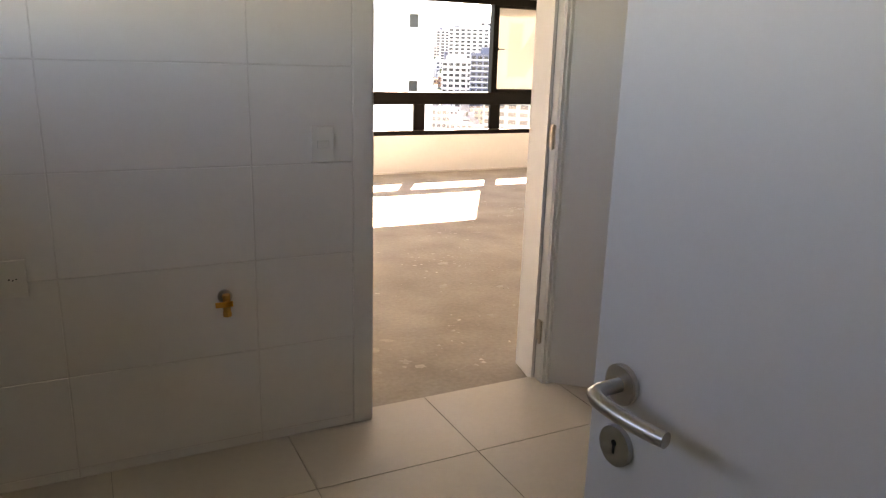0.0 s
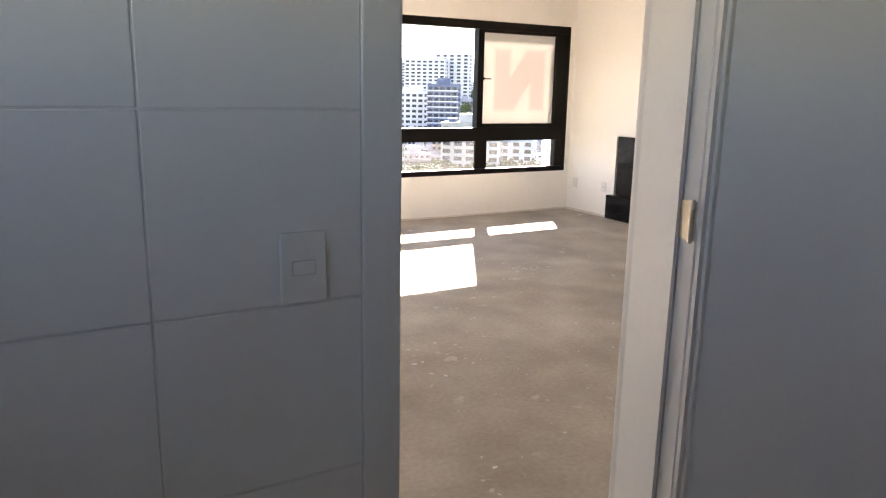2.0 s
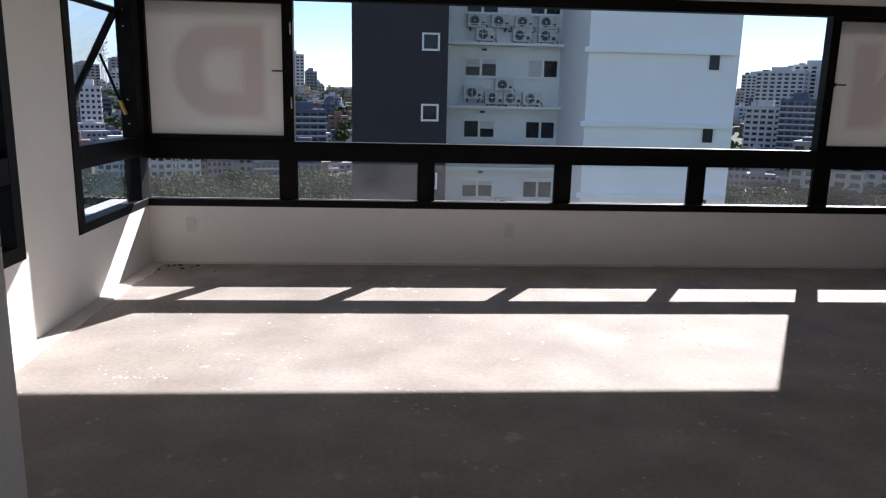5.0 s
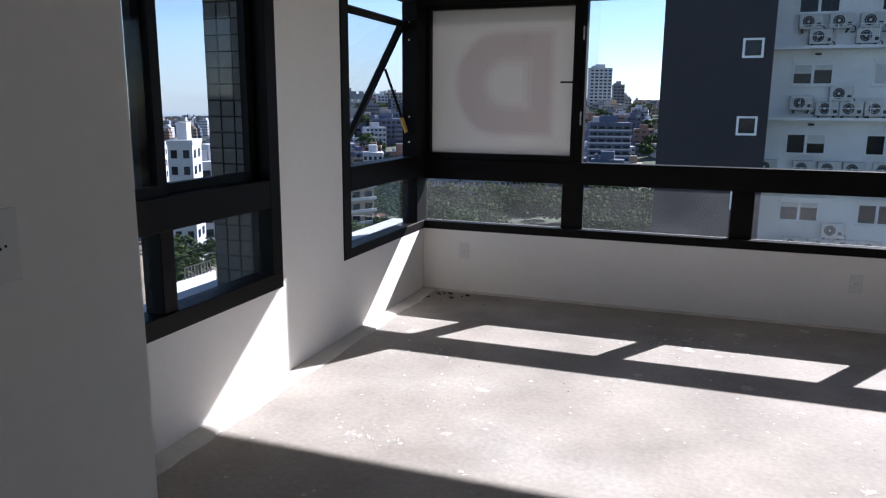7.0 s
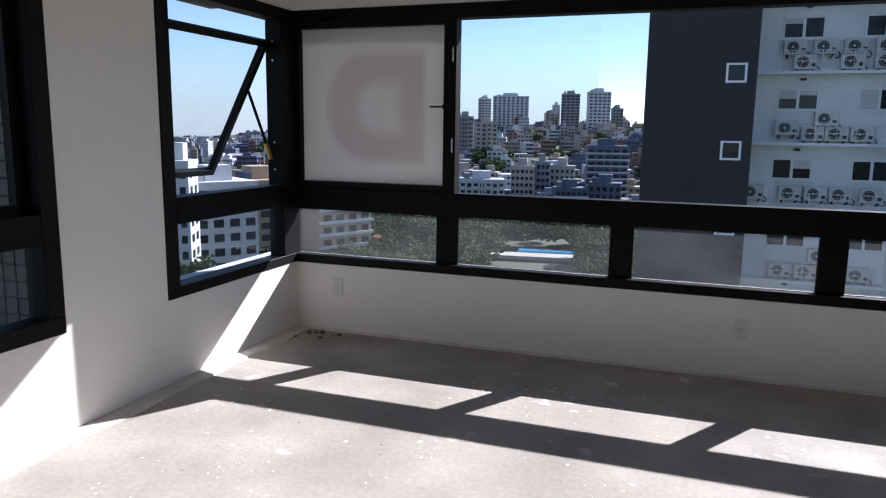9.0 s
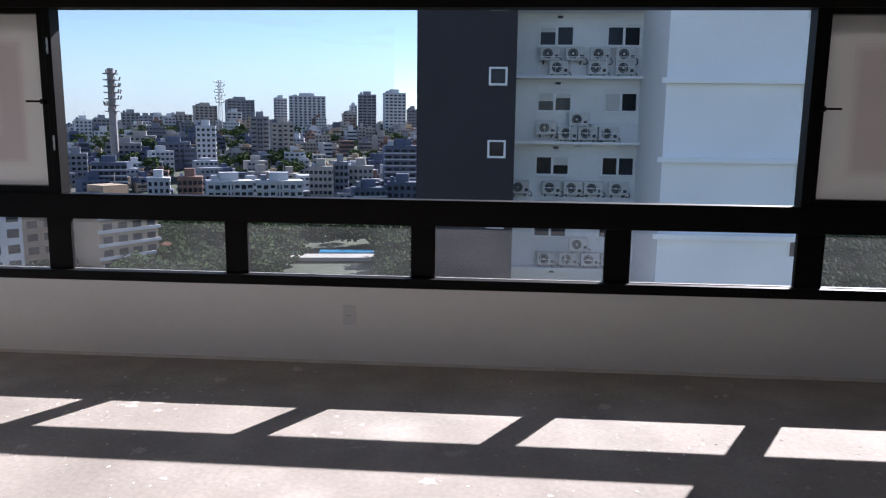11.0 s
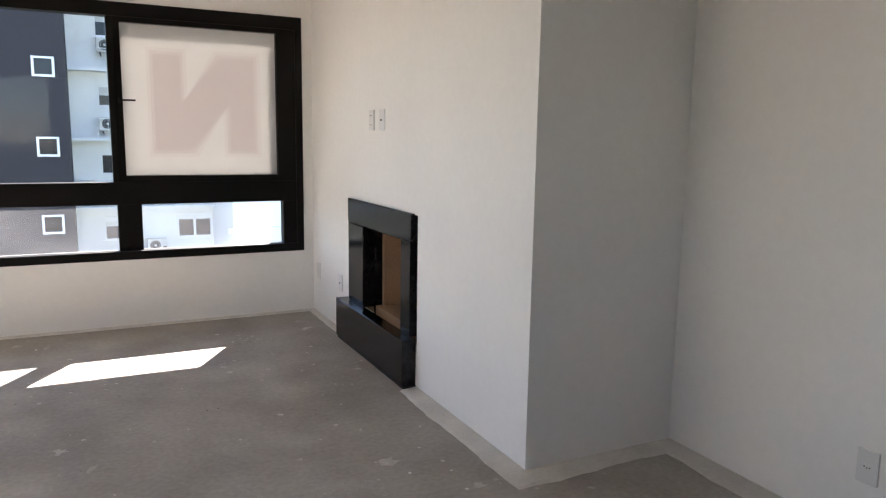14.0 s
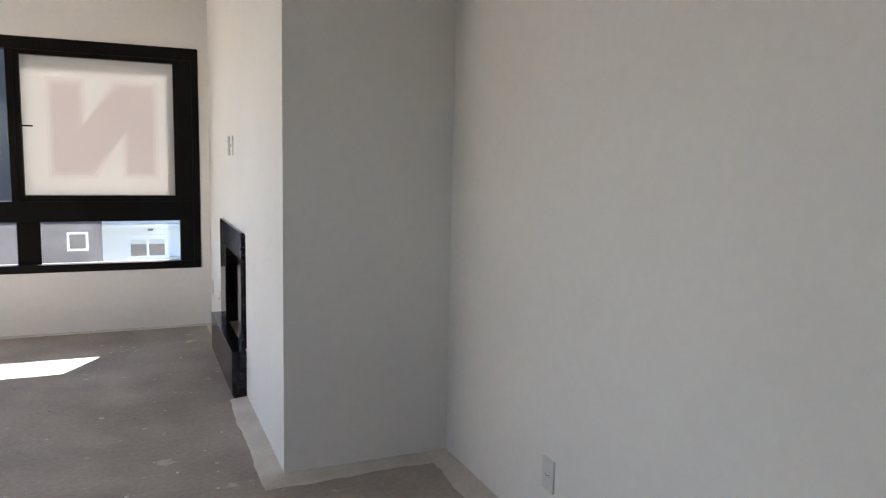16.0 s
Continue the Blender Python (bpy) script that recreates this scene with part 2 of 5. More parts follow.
def tube(bm, a, b, r, n=12, r2=None):
    a, b = Vector(a), Vector(b)
    m = Matrix.Translation((a + b) / 2) @ (b - a).to_track_quat("Z", "Y").to_matrix().to_4x4()
    bmesh.ops.create_cone(bm, cap_ends=True, segments=n, radius1=r, radius2=r if r2 is None else r2, depth=(b - a).length, matrix=m)
    return bm


def prism(points, axis_from, axis_to, place):
    """A flat outline of (u, v) pushed from one depth to another; place(u, v, d) gives the point."""
    bm = bmesh.new()
    a = [bm.verts.new(place(u, v, axis_from)) for u, v in points]
    b = [bm.verts.new(place(u, v, axis_to)) for u, v in points]
    bm.faces.new(a), bm.faces.new(b[::-1])
    for i in range(len(points)):
        j = (i + 1) % len(points)
        bm.faces.new((a[j], a[i], b[i], b[j]))
    return bm


def mesh_from(bm, name, mat, smooth=False):
    bmesh.ops.recalc_face_normals(bm, faces=bm.faces[:])
    me = bpy.data.meshes.new(name)
    bm.to_mesh(me)
    bm.free()
    me.materials.append(mat)
    if smooth:
        me.shade_smooth()
        me.set_sharp_from_angle(angle=radians(35))
    return me


def part(name, bm, mat, parent=None, label="", smooth=False):
    ob = new(name, bm if isinstance(bm, bpy.types.Mesh) else mesh_from(bm, name, mat, smooth))
    ob.parent = parent
    if label:
        tagged(ob, label)
    return ob


def thing(name, at, label, category, group="", kind=""):
    ob = new(name)
    ob.empty_display_size = 0.05
    ob.matrix_basis = at if isinstance(at, Matrix) else Matrix.Translation(at)
    return tagged(ob, label, category, group, kind)


def structure(name, bm, mat, label, category):
    return tagged(part(name, bm, mat), label, category, kind="structure")


# ---- plan ----
NORTH, EAST, WEST, CHIMNEY = 7.858, 6.949, -0.647, 6.187   # inner faces
COLUMN_Y = 4.868                                          # south face of the chimney breast
STUB_X, STUB_Y = 0.279, 3.946                               # corner of the wall beside the west window
TOP = 2.53
SILL, HEAD = 0.472, 2.160
KY0, KY1 = 2.027, 2.300                                    # wall between kitchen and living room
DOOR_L, DOOR_R, DOOR_TOP = 0.982, 1.800, 2.13
KF = 0.03                                                 # kitchen floor level
SOUTH = 0.4
KX0, KS = -0.8, -0.58                          # kitchen

KWA, KWB = 0.20, 1.6                                        # unseen kitchen window, placed to light the tiles and entry door

# floors, ceilings, walls
structure("floor", boxes((-0.95, 2.115, -0.15, 7.1, 8.0, 0.0), (2.87, 0.2, -0.15, 7.1, 2.115, 0.0)), SCREED, "bare grey-brown cement screed floor with pale mortar flecks", "floor")
structure("ceiling", boxes((-0.9, 2.0, TOP, 7.1, 8.05, TOP + 0.2), (2.75, 0.2, TOP, 7.1, 2.0, TOP + 0.2)), CEILING, "plain white painted plaster ceiling", "ceiling")
structure("ceiling_kitchen", boxes((KX0 - 0.1, -2.2, TOP, 2.75, 2.0, TOP + 0.2)), CEILING, "plain white kitchen ceiling", "ceiling")
structure("wall_north", boxes((-0.9, NORTH, -0.15, 7.1, 8.06, SILL), (-0.9, NORTH, HEAD, 7.1, 8.22, TOP), (6.115, NORTH, SILL, 7.1, 8.32, HEAD)),
          PLASTER, "cream white plastered wall round a long window", "wall")
W2A, W2B, W1A = 4.25, 5.896, 6.559
structure("wall_west", boxes((-0.9, STUB_Y, -0.15, WEST, NORTH, SILL), (-0.9, STUB_Y, HEAD, WEST, NORTH, TOP), (-0.9, W2B, SILL, WEST, W1A, HEAD), (-0.9, STUB_Y, SILL, WEST, W2A, HEAD)),
          PLASTER, "white plastered wall between two dark windows", "wall")
structure("wall_stub", boxes((-0.9, KY1, -0.15, STUB_X, STUB_Y, TOP)), PLASTER, "white plastered wall block beside the window", "wall")
structure("wall_chimney", boxes((CHIMNEY, 7.03, -0.15, 7.1, NORTH, TOP), (CHIMNEY, COLUMN_Y, -0.15, 7.1, 5.94, TOP), (CHIMNEY, 5.94, 0.93, 7.1, 7.03, TOP), (CHIMNEY + 0.5, 5.94, -0.15, 7.1, 7.03, 0.93), (CHIMNEY, 5.94, -0.15, CHIMNEY + 0.5, 7.03, 0.2)),
          PLASTER, "white plastered chimney breast round a fireplace", "wall")
structure("wall_east", boxes((EAST, 0.2, -0.15, 7.1, COLUMN_Y, TOP)), PLASTER, "plain cream white plastered wall", "wall")
# unseen opening, added to let sky light onto the column
structure("wall_south", boxes((2.75, 0.2, -0.15, 3.4, SOUTH, TOP), (4.2, 0.2, -0.15, EAST, SOUTH, TOP), (3.4, 0.2, -0.15, 4.2, SOUTH, 0.95), (3.4, 0.2, 2.15, 4.2, SOUTH, TOP)), PLASTER, "plain white plastered wall with an added fill-light opening", "wall")
structure("wall_kitchen", boxes((-0.9, KY0 + 0.008, -0.15, 0.905, KY1, TOP), (1.885, KY0 + 0.008, -0.15, 2.87, KY1, TOP), (0.905, KY0 + 0.008, DOOR_TOP + 0.085, 1.885, KY1, TOP)),
          PLASTER, "plastered wall between kitchen and living room", "wall")
structure("wall_kitchen_east", boxes((2.75, SOUTH, -0.15, 2.87, KY0 + 0.008, TOP), (2.75, -0.84, -0.15, 2.87, SOUTH, TOP)), PLASTER, "white kitchen side wall", "wall")
structure("wall_kitchen_west", boxes((KX0 - 0.1, KS - 0.12, -0.15, KX0, KWA, TOP), (KX0 - 0.1, KWB, -0.15, KX0, KY0, TOP), (KX0 - 0.1, KWA, -0.15, KX0, KWB, 1.5), (KX0 - 0.1, KWA, 2.22, KX0, KWB, TOP)),
          PLASTER, "white kitchen wall with an unseen, added window opening", "wall")
structure("wall_kitchen_south", boxes((KX0, KS - 0.12, -0.15, -0.16, KS, TOP), (0.76, KS - 0.12, -0.15, 2.75, KS, TOP), (-0.16, KS - 0.12, 2.15, 0.76, KS, TOP)),
          PLASTER, "white wall round the entry doorway", "wall")
structure("wall_lobby", boxes((-0.9, -2.2, -0.15, -0.8, KS - 0.12, TOP), (1.0, -2.2, -0.15, 1.1, KS - 0.12, TOP), (-0.9, -2.3, -0.15, 1.1, -2.2, TOP)), PLASTER, "plain white lobby wall", "wall")


# ---- windows ----
def window_frame_bar(x0, y0, z0, x1, y1, z1):
    return rounded(x0, y0, z0, x1, y1, z1, 0.003, 1)


PANES = [(-0.64, 0.382), (0.532, 1.498), (1.636, 2.627), (2.772, 3.762), (3.910, 4.843), (4.996, 5.962)]
FY0, FY1, GY = NORTH - 0.008, NORTH + 0.100, 7.918
win = thing("window_1", (0, 0, 0), "long dark bronze aluminium window with frosted end sashes", "window", kind="structure")


def bar(x0, z0, x1, z1, y0=FY0, y1=FY1, name="frame_bar"):
    part(name, window_frame_bar(x0, y0, z0, x1, y1, z1), FRAME, win)


bar(-0.655, SILL, 6.112, 0.530)
bar(-0.655, 2.075, 6.112, HEAD + 0.003)
bar(6.062, 0.530, 6.112, 2.075)
bar(-0.645, 0.848, 6.062, 0.998, FY0 + 0.004)
for (a, b), (c, d) in zip(PANES, PANES[1:]):
    bar(b, 0.530, c, 0.848, FY0 + 0.046, FY1 - 0.026, "mullion")
bar(5.962, 0.530, 6.062, 0.848, FY0 + 0.012, FY1 - 0.01, "mullion")
bar(0.470, 0.998, 0.515, 2.075, FY0 + 0.006, FY1 - 0.004, "mullion")
bar(4.826, 0.998, 4.868, 2.075, FY0 + 0.006, FY1 - 0.004, "mullion")
for a, b in PANES:
    g = part("pane", boxes((a - 0.01, GY, 0.52, b + 0.01, GY + 0.006, 0.86)), DUSTY_GLASS, win)
    g.visible_shadow = False
    part("glazing_bead", boxes((a, GY - 0.012, 0.530, b, GY - 0.002, 0.534)), GASKET, g)
g = part("pane", boxes((0.505, GY + 0.012, 0.99, 4.836, GY + 0.018, 2.085)), GLASS, win)
g.visible_shadow = False


def frosted_sash(x0, x1, outline, handle_x, stay_side):
    """A closed sash with frosted film, a coloured shape on it and a small lever."""
    z0, z1 = 0.998, 2.075
    s = part("sash", boxes((x0, FY0 + 0.018, z0, x1, FY1 - 0.03, z0 + 0.042), (x0, FY0 + 0.018, z1 - 0.03, x1, FY1 - 0.03, z1),
                           (x0, FY0 + 0.018, z0 + 0.042, x0 + 0.04, FY1 - 0.03, z1 - 0.03), (x1 - 0.13 if stay_side else x1 - 0.04, FY0 + 0.018, z0 + 0.042, x1, FY1 - 0.03, z1 - 0.03)), FRAME, win)
    gx1 = x1 - 0.13 if stay_side else x1 - 0.04
    part("frosted_pane", boxes((x0 + 0.035, GY, z0 + 0.037, gx1 + 0.005, GY + 0.008, z1 - 0.025)), FILM, s, "frosted white film on glass")
    for k, e in enumerate((-0.022, 0.0, 0.022)):
        outer, inner = outline(e)
        part("film_shape", film_shape(outer, inner, GY - 0.002 - 0.002 * k), LETTER, s, "pale pink film shape with soft edges")
    for r in ((x0 + 0.04, z0 + 0.042, gx1, z0 + 0.046), (x0 + 0.04, z1 - 0.034, gx1, z1 - 0.03)):
        part("glazing_bead", boxes((r[0], GY - 0.012, r[1], r[2], GY - 0.002, r[3])), GASKET, s)
    h = rounded(handle_x - 0.012, FY0 - 0.012, 1.525, handle_x + 0.012, FY0 + 0.03, 1.555, 0.004)
    box(h, min(handle_x, handle_x + 0.09 * (1 if handle_x > 3 else -1)), FY0 - 0.024, 1.534, max(handle_x, handle_x + 0.09 * (1 if handle_x > 3 else -1)), FY0 - 0.012, 1.546)
    part("handle", h, FRAME, s)


def film_shape(outer, inner, y):
    """A sheet of film with the given outline and, where inner is given, a hole with as many corners."""
    bm = bmesh.new()
    a, b = ([bm.verts.new((u, y, v)) for u, v in ring or ()] for ring in (outer, inner))
    if not inner:
        bm.faces.new(a)
    else:
        for i in range(len(outer)):
            j = (i + 1) % len(outer)
            bm.faces.new((a[i], a[j], b[j], b[i]))
    return bm


def n_shape(e):
    x0, x1, z0, z1, w = 5.085 - e, 5.800 + e, 1.190 - e, 1.876 + e, 0.215 + 2 * e
    low, high = 1.56 + 1.4 * e, 1.506 - 1.4 * e
    return [(x0, z0), (x0, z1), (x0 + w, z1), (x0 + w, low), (x1 - w - 0.06, z1), (x1, z1), (x1, z0), (x1 - w, z0), (x1 - w, high), (x0 + w + 0.06, z0)], None


def d_ring(right, left, z0, z1):
    rad = (z1 - z0) / 2
    mid = left + rad * 0.85
    arc = [math.pi * k / 14 for k in range(15)]
    return [(right, z0), (right, z1)] + [(mid - 0.85 * rad * math.sin(q), (z0 + z1) / 2 + rad * math.cos(q)) for q in arc]


def d_shape(e):
    return d_ring(0.284 + e, -0.42 - e, 1.178 - e, 1.888 + e), d_ring(0.105 - 1.6 * e, -0.185 + 1.6 * e, 1.375 + 1.6 * e, 1.69 - 1.6 * e)


frosted_sash(4.868, 6.062, n_shape, 4.895, True)
frosted_sash(-0.645, 0.470, d_shape, 0.445, False)
for z in (1.30, 1.86):
    pin = tube(bmesh.new(), (0.498, FY0 - 0.006, z - 0.035), (0.498, FY0 - 0.006, z - 0.008), 0.006, 10)
    tube(pin, (0.498, FY0 - 0.006, z + 0.008), (0.498, FY0 - 0.006, z + 0.035), 0.006, 10)
    tube(pin, (0.498, FY0 - 0.004, z - 0.045), (0.498, FY0 - 0.004, z + 0.045), 0.004, 8)
    part("hinge_pin", pin, STEEL, win, "steel sash hinge")


# west windows: the corner one with its awning sash pushed out, and the sliding one
def west_bar(owner, y0, z0, y1, z1, x0=-0.755, x1=WEST + 0.008, name="frame_bar"):
    part(name, rounded(x0, y0, z0, x1, y1, z1, 0.003, 1), FRAME, owner)


corner_win = thing("window_2", (0, 0, 0), "dark aluminium corner window, its awning sash pushed open", "window", kind="structure")
west_bar(corner_win, W1A, SILL + 0.002, NORTH - 0.008, 0.535)
west_bar(corner_win, W1A, 2.085, NORTH - 0.008, HEAD + 0.003)
west_bar(corner_win, W1A, 0.535, W1A + 0.095, 2.085)
west_bar(corner_win, 7.70, 0.535, NORTH - 0.01, 2.085)
west_bar(corner_win, W1A + 0.095, 0.875, 7.70, 1.02)
part("corner_post", boxes((-0.79, NORTH - 0.008, SILL, WEST - 0.009, FY1, HEAD)), FRAME, corner_win)
g = part("pane", boxes((-0.712, W1A + 0.09, 0.53, -0.706, 7.705, 0.88)), DUSTY_GLASS, corner_win)
g.visible_shadow = False
open_m = Matrix.Translation((-0.735, 0, 1.955)) @ Matrix.Rotation(radians(28.5), 4, "Y")
ya, yb = W1A + 0.10, 7.695
sash = part("awning_sash", boxes((-0.022, ya, -1.0, 0.02, yb, -0.96), (-0.022, ya, -0.04, 0.02, yb, 0.0), (-0.022, ya, -0.96, 0.02, ya + 0.04, -0.04), (-0.022, yb - 0.04, -0.96, 0.02, yb, -0.04), m=open_m), FRAME, corner_win)
g = part("pane", boxes((-0.004, ya + 0.035, -0.965, 0.002, yb - 0.035, -0.035), m=open_m), GLASS, sash)
g.visible_shadow = False
part("stay_arm", tube(bmesh.new(), (-0.870, 7.665, 1.63), (-0.705, 7.665, 1.19), 0.010, 8), FRAME, corner_win)
part("stay_end", tube(bmesh.new(), (-0.742, 7.658, 1.29), (-0.705, 7.658, 1.19), 0.015, 10), BRASS, corner_win, "brass stay end")
bolts = bmesh.new()
for z in (1.95, 1.83, 1.30, 1.12):
    tube(bolts, (-0.70, 7.701, z), (-0.70, 7.694, z), 0.006, 8)
part("screw_row", bolts, HINGE_STEEL, corner_win)

slide = thing("window_3", (0, 0, 0), "dark aluminium sliding window with low fixed panes", "window", kind="structure")
WM = 5.095
west_bar(slide, W2A, SILL + 0.002, W2B, 0.555)
west_bar(slide, W2A, 2.085, W2B, HEAD + 0.003)
west_bar(slide, W2A, 0.555, W2A + 0.09, 2.085)
west_bar(slide, W2B - 0.09, 0.555, W2B, 2.085)
west_bar(slide, W2A + 0.09, 0.885, W2B - 0.09, 1.02)
west_bar(slide, WM - 0.04, 0.555, WM + 0.04, 0.885, -0.745, WEST - 0.004, "mullion")
for a, b, x in ((W2A + 0.09, WM + 0.045, -0.690), (WM - 0.045, W2B - 0.09, -0.730)):
    s = part("sliding_sash", boxes((x - 0.018, a, 1.02, x + 0.018, b, 1.06), (x - 0.018, a, 2.045, x + 0.018, b, 2.085), (x - 0.018, a, 1.06, x + 0.018, a + 0.05, 2.045), (x - 0.018, b - 0.05, 1.06, x + 0.018, b, 2.045)), FRAME, slide)
    g = part("pane", boxes((x - 0.003, a + 0.045, 1.055, x + 0.003, b - 0.045, 2.05)), GLASS, s)
    g.visible_shadow = False
for a, b in ((W2A + 0.09, WM - 0.04), (WM + 0.03, W2B - 0.09)):
    g = part("pane", boxes((-0.712, a - 0.005, 0.55, -0.706, b + 0.005, 0.89)), DUSTY_GLASS, slide)
    g.visible_shadow = False

structure("ledge_west", boxes((-1.14, 3.4, 0.26, -0.9, 8.4, 0.44)), LEDGE_STONE, "pale stone ledge outside the windows", "ledge")
# south of the living room it runs on unseen, to shade the kitchen window
structure("soffit_west", boxes((-1.45, -0.7, 2.24, -0.9, 8.06, 2.5)), CONCRETE, "weathered concrete soffit outside the window, run on unseen past the kitchen", "soffit")
pillar = structure("facade_pillar", boxes((-0.99, 5.83, 0.44, -0.903, 6.5, 2.24), (-0.903, 5.83, 0.476, -0.758, 5.892, 2.16)), DARK_GROUT, "facade pillar clad in small grey tiles", "pillar")

# ---- kitchen: tiled wall, floor tiles ----
kfloor = structure("kitchen_floor", boxes((KX0, KS - 0.12, -0.15, 2.75, 2.112, KF - 0.004), (KX0, -2.2, -0.15, 1.0, KS - 0.12, KF - 0.004)), FLOOR_GROUT, "kitchen floor of large matt cream tiles", "floor")
tile_wall = structure("wall_tiling", boxes((KX0, KY0 - 0.0072, KF, 0.902, KY0 + 0.008, TOP), (1.89, KY0 - 0.0072, KF, 2.75, KY0 + 0.008, TOP)), GROUT, "kitchen wall of glossy white rectangular tiles", "tiling")


# ---- doors ----
def lever_set(owner, origin, along, out, length=0.125):
    """A rosette, a curved round lever and a key rosette below; along: the way that the lever points, out: away from the leaf."""
    o, a, n = Vector(origin), Vector(along).normalized(), Vector(out).normalized()
    ros = bmesh.new()
    tube(ros, o, o + n * 0.009, 0.0265, 32)
    bmesh.ops.bevel(ros, geom=[e for e in ros.edges if len(e.link_faces) == 2 and any(len(f.verts) > 4 for f in e.link_faces)], offset=0.0015, segments=2, affect="EDGES")
    part("rosette", ros, STEEL, owner, "brushed steel rosette", True)
    pts = [o + n * 0.009, o + n * 0.038, o + n * 0.053 + a * 0.004, o + n * 0.060 + a * 0.016]
    for k in range(1, 9):
        s = k / 8
        pts.append(o + n * (0.062 + 0.010 * math.sin(math.pi * s * 0.5) - 0.012 * s * s) + a * (0.016 + (length - 0.016) * s))
    grip = bmesh.new()
    rings = []
    for i, p in enumerate(pts):
        d = (pts[min(i + 1, len(pts) - 1)] - pts[max(i - 1, 0)]).normalized()
        u = Vector((0, 0, 1))
        w = d.cross(u).normalized()
        rings.append([grip.verts.new(p + 0.0095 * (math.cos(q) * u + math.sin(q) * w)) for q in [2 * math.pi * k / 16 for k in range(16)]])
    for r0, r1 in zip(rings, rings[1:]):
        for k in range(16):
            grip.faces.new((r0[k], r0[(k + 1) % 16], r1[(k + 1) % 16], r1[k]))
    grip.faces.new(rings[0]), grip.faces.new(rings[-1][::-1])
    part("lever", grip, STEEL, owner, "curved brushed steel lever", True)
    c = o - Vector((0, 0, 0.085))
    key = tube(bmesh.new(), c, c + n * 0.008, 0.0265, 32)
    kr = part("key_rosette", key, STEEL, owner, "brushed steel key rosette", True)
    slot = tube(bmesh.new(), c + n * 0.0075 + Vector((0, 0, 0.005)), c + n * 0.0086 + Vector((0, 0, 0.005)), 0.0042, 12)
    lo, hi = c - a * 0.002 - Vector((0, 0, 0.010)) + n * 0.0075, c + a * 0.002 + Vector((0, 0, 0.005)) + n * 0.0085
    box(slot, min(lo.x, hi.x), min(lo.y, hi.y), lo.z, max(lo.x, hi.x), max(lo.y, hi.y), hi.z)
    part("keyhole", slot, BLACK_HOLE, kr)


def door_leaf(name, hinge, free, thick, side, label, top, lever_z, lever_sides):
    """A leaf from its hinge edge to its free edge; side: +1 when the body lies to the left of the face line."""
    h, f = Vector((*hinge, 0)), Vector((*free, 0))
    a = (f - h).normalized()
    n = Vector((-a.y, a.x, 0)) * side
    d = thing(name, (h.x, h.y, KF), label, "door", kind="structure")
    m = Matrix.Translation((0, 0, 0)) @ Matrix(((a.x, n.x, 0, 0), (a.y, n.y, 0, 0), (0, 0, 1, 0), (0, 0, 0, 1)))
    part("leaf", rounded(0, 0, 0.008, (f - h).length, thick, top, 0.002, 2, m=m), DOOR_PAINT, d)
    width = (f - h).length
    if lever_sides in (0, 2):
        lever_set(d, a * (width - 0.054) + Vector((0, 0, lever_z)), -a, -n)
    if lever_sides in (1, 2):
        lever_set(d, a * (width - 0.054) + n * thick + Vector((0, 0, lever_z)), -a, n)
    part("latch_plate", boxes((width - 0.0005, thick * 0.2, lever_z - 0.13, width + 0.0015, thick * 0.8, lever_z + 0.06), m=m), HINGE_STEEL, d)
    return d, a, n


leaf, la, ln = door_leaf("door_1", (1.775, 2.043), (2.349, 1.508), 0.035, 1, "white lacquered kitchen door standing open, steel lever", 2.07, 1.01, 2)
entry, ea, en = door_leaf("door_2", (0.690, -0.540), (0.635, 0.307), 0.035, -1, "white lacquered entry door standing open, steel lever", 2.07, 0.988, 2)

frame_1 = thing("door_frame_1", (0, 0, 0), "white lacquered door frame with rebate and casings", "door frame", kind="structure")
CY = KY0 - 0.012
up = lambda u, v, d: Vector((u, v, d))
part("jamb", prism([(0.982, CY + 0.012), (0.988, 2.085), (0.993, 2.085), (1.044, KY1 + 0.004), (0.93, KY1 + 0.004), (0.93, CY + 0.012)], 0.012, DOOR_TOP, up), JAMB_PAINT, frame_1)
part("jamb", prism([(1.778, CY + 0.012), (1.783, 2.098), (1.768, 2.098), (1.816, KY1 + 0.004), (1.87, KY1 + 0.004), (1.87, CY + 0.012)], 0.012, DOOR_TOP, up), JAMB_PAINT, frame_1)
part("seal", boxes((1.7795, 2.094, 0.035, 1.783, 2.0976, DOOR_TOP)), RUBBER, frame_1)
part("seal", boxes((0.988, 2.077, 0.035, 0.992, 2.0846, DOOR_TOP)), RUBBER, frame_1)
part("bead", rounded(1.810, KY1 - 0.035, 0.012, 1.818, KY1 - 0.005, DOOR_TOP, 0.003, 2), JAMB_PAINT, frame_1)
part("head", boxes((0.935, CY + 0.012, DOOR_TOP, 1.86, KY1, DOOR_TOP + 0.035)), JAMB_PAINT, frame_1)
for y0, y1, zb, l, r in ((CY, CY + 0.012, KF, 0.976, 1.790), (KY1 + 0.004, KY1 + 0.018, 0.004, 1.036, 1.826)):
    part("casing", rounded(0.902, y0, zb, l, y1, DOOR_TOP + 0.08, 0.004, 2), JAMB_PAINT, frame_1)
    part("casing", rounded(r, y0, zb, 1.888, y1, DOOR_TOP + 0.08, 0.004, 2), JAMB_PAINT, frame_1)
    part("casing", rounded(l, y0, DOOR_TOP, r, y1, DOOR_TOP + 0.08, 0.004, 2), JAMB_PAINT, frame_1)
part("strike_plate", boxes((0.984, 2.040, 0.95, 0.988, 2.070, 1.14)), HINGE_STEEL, frame_1)


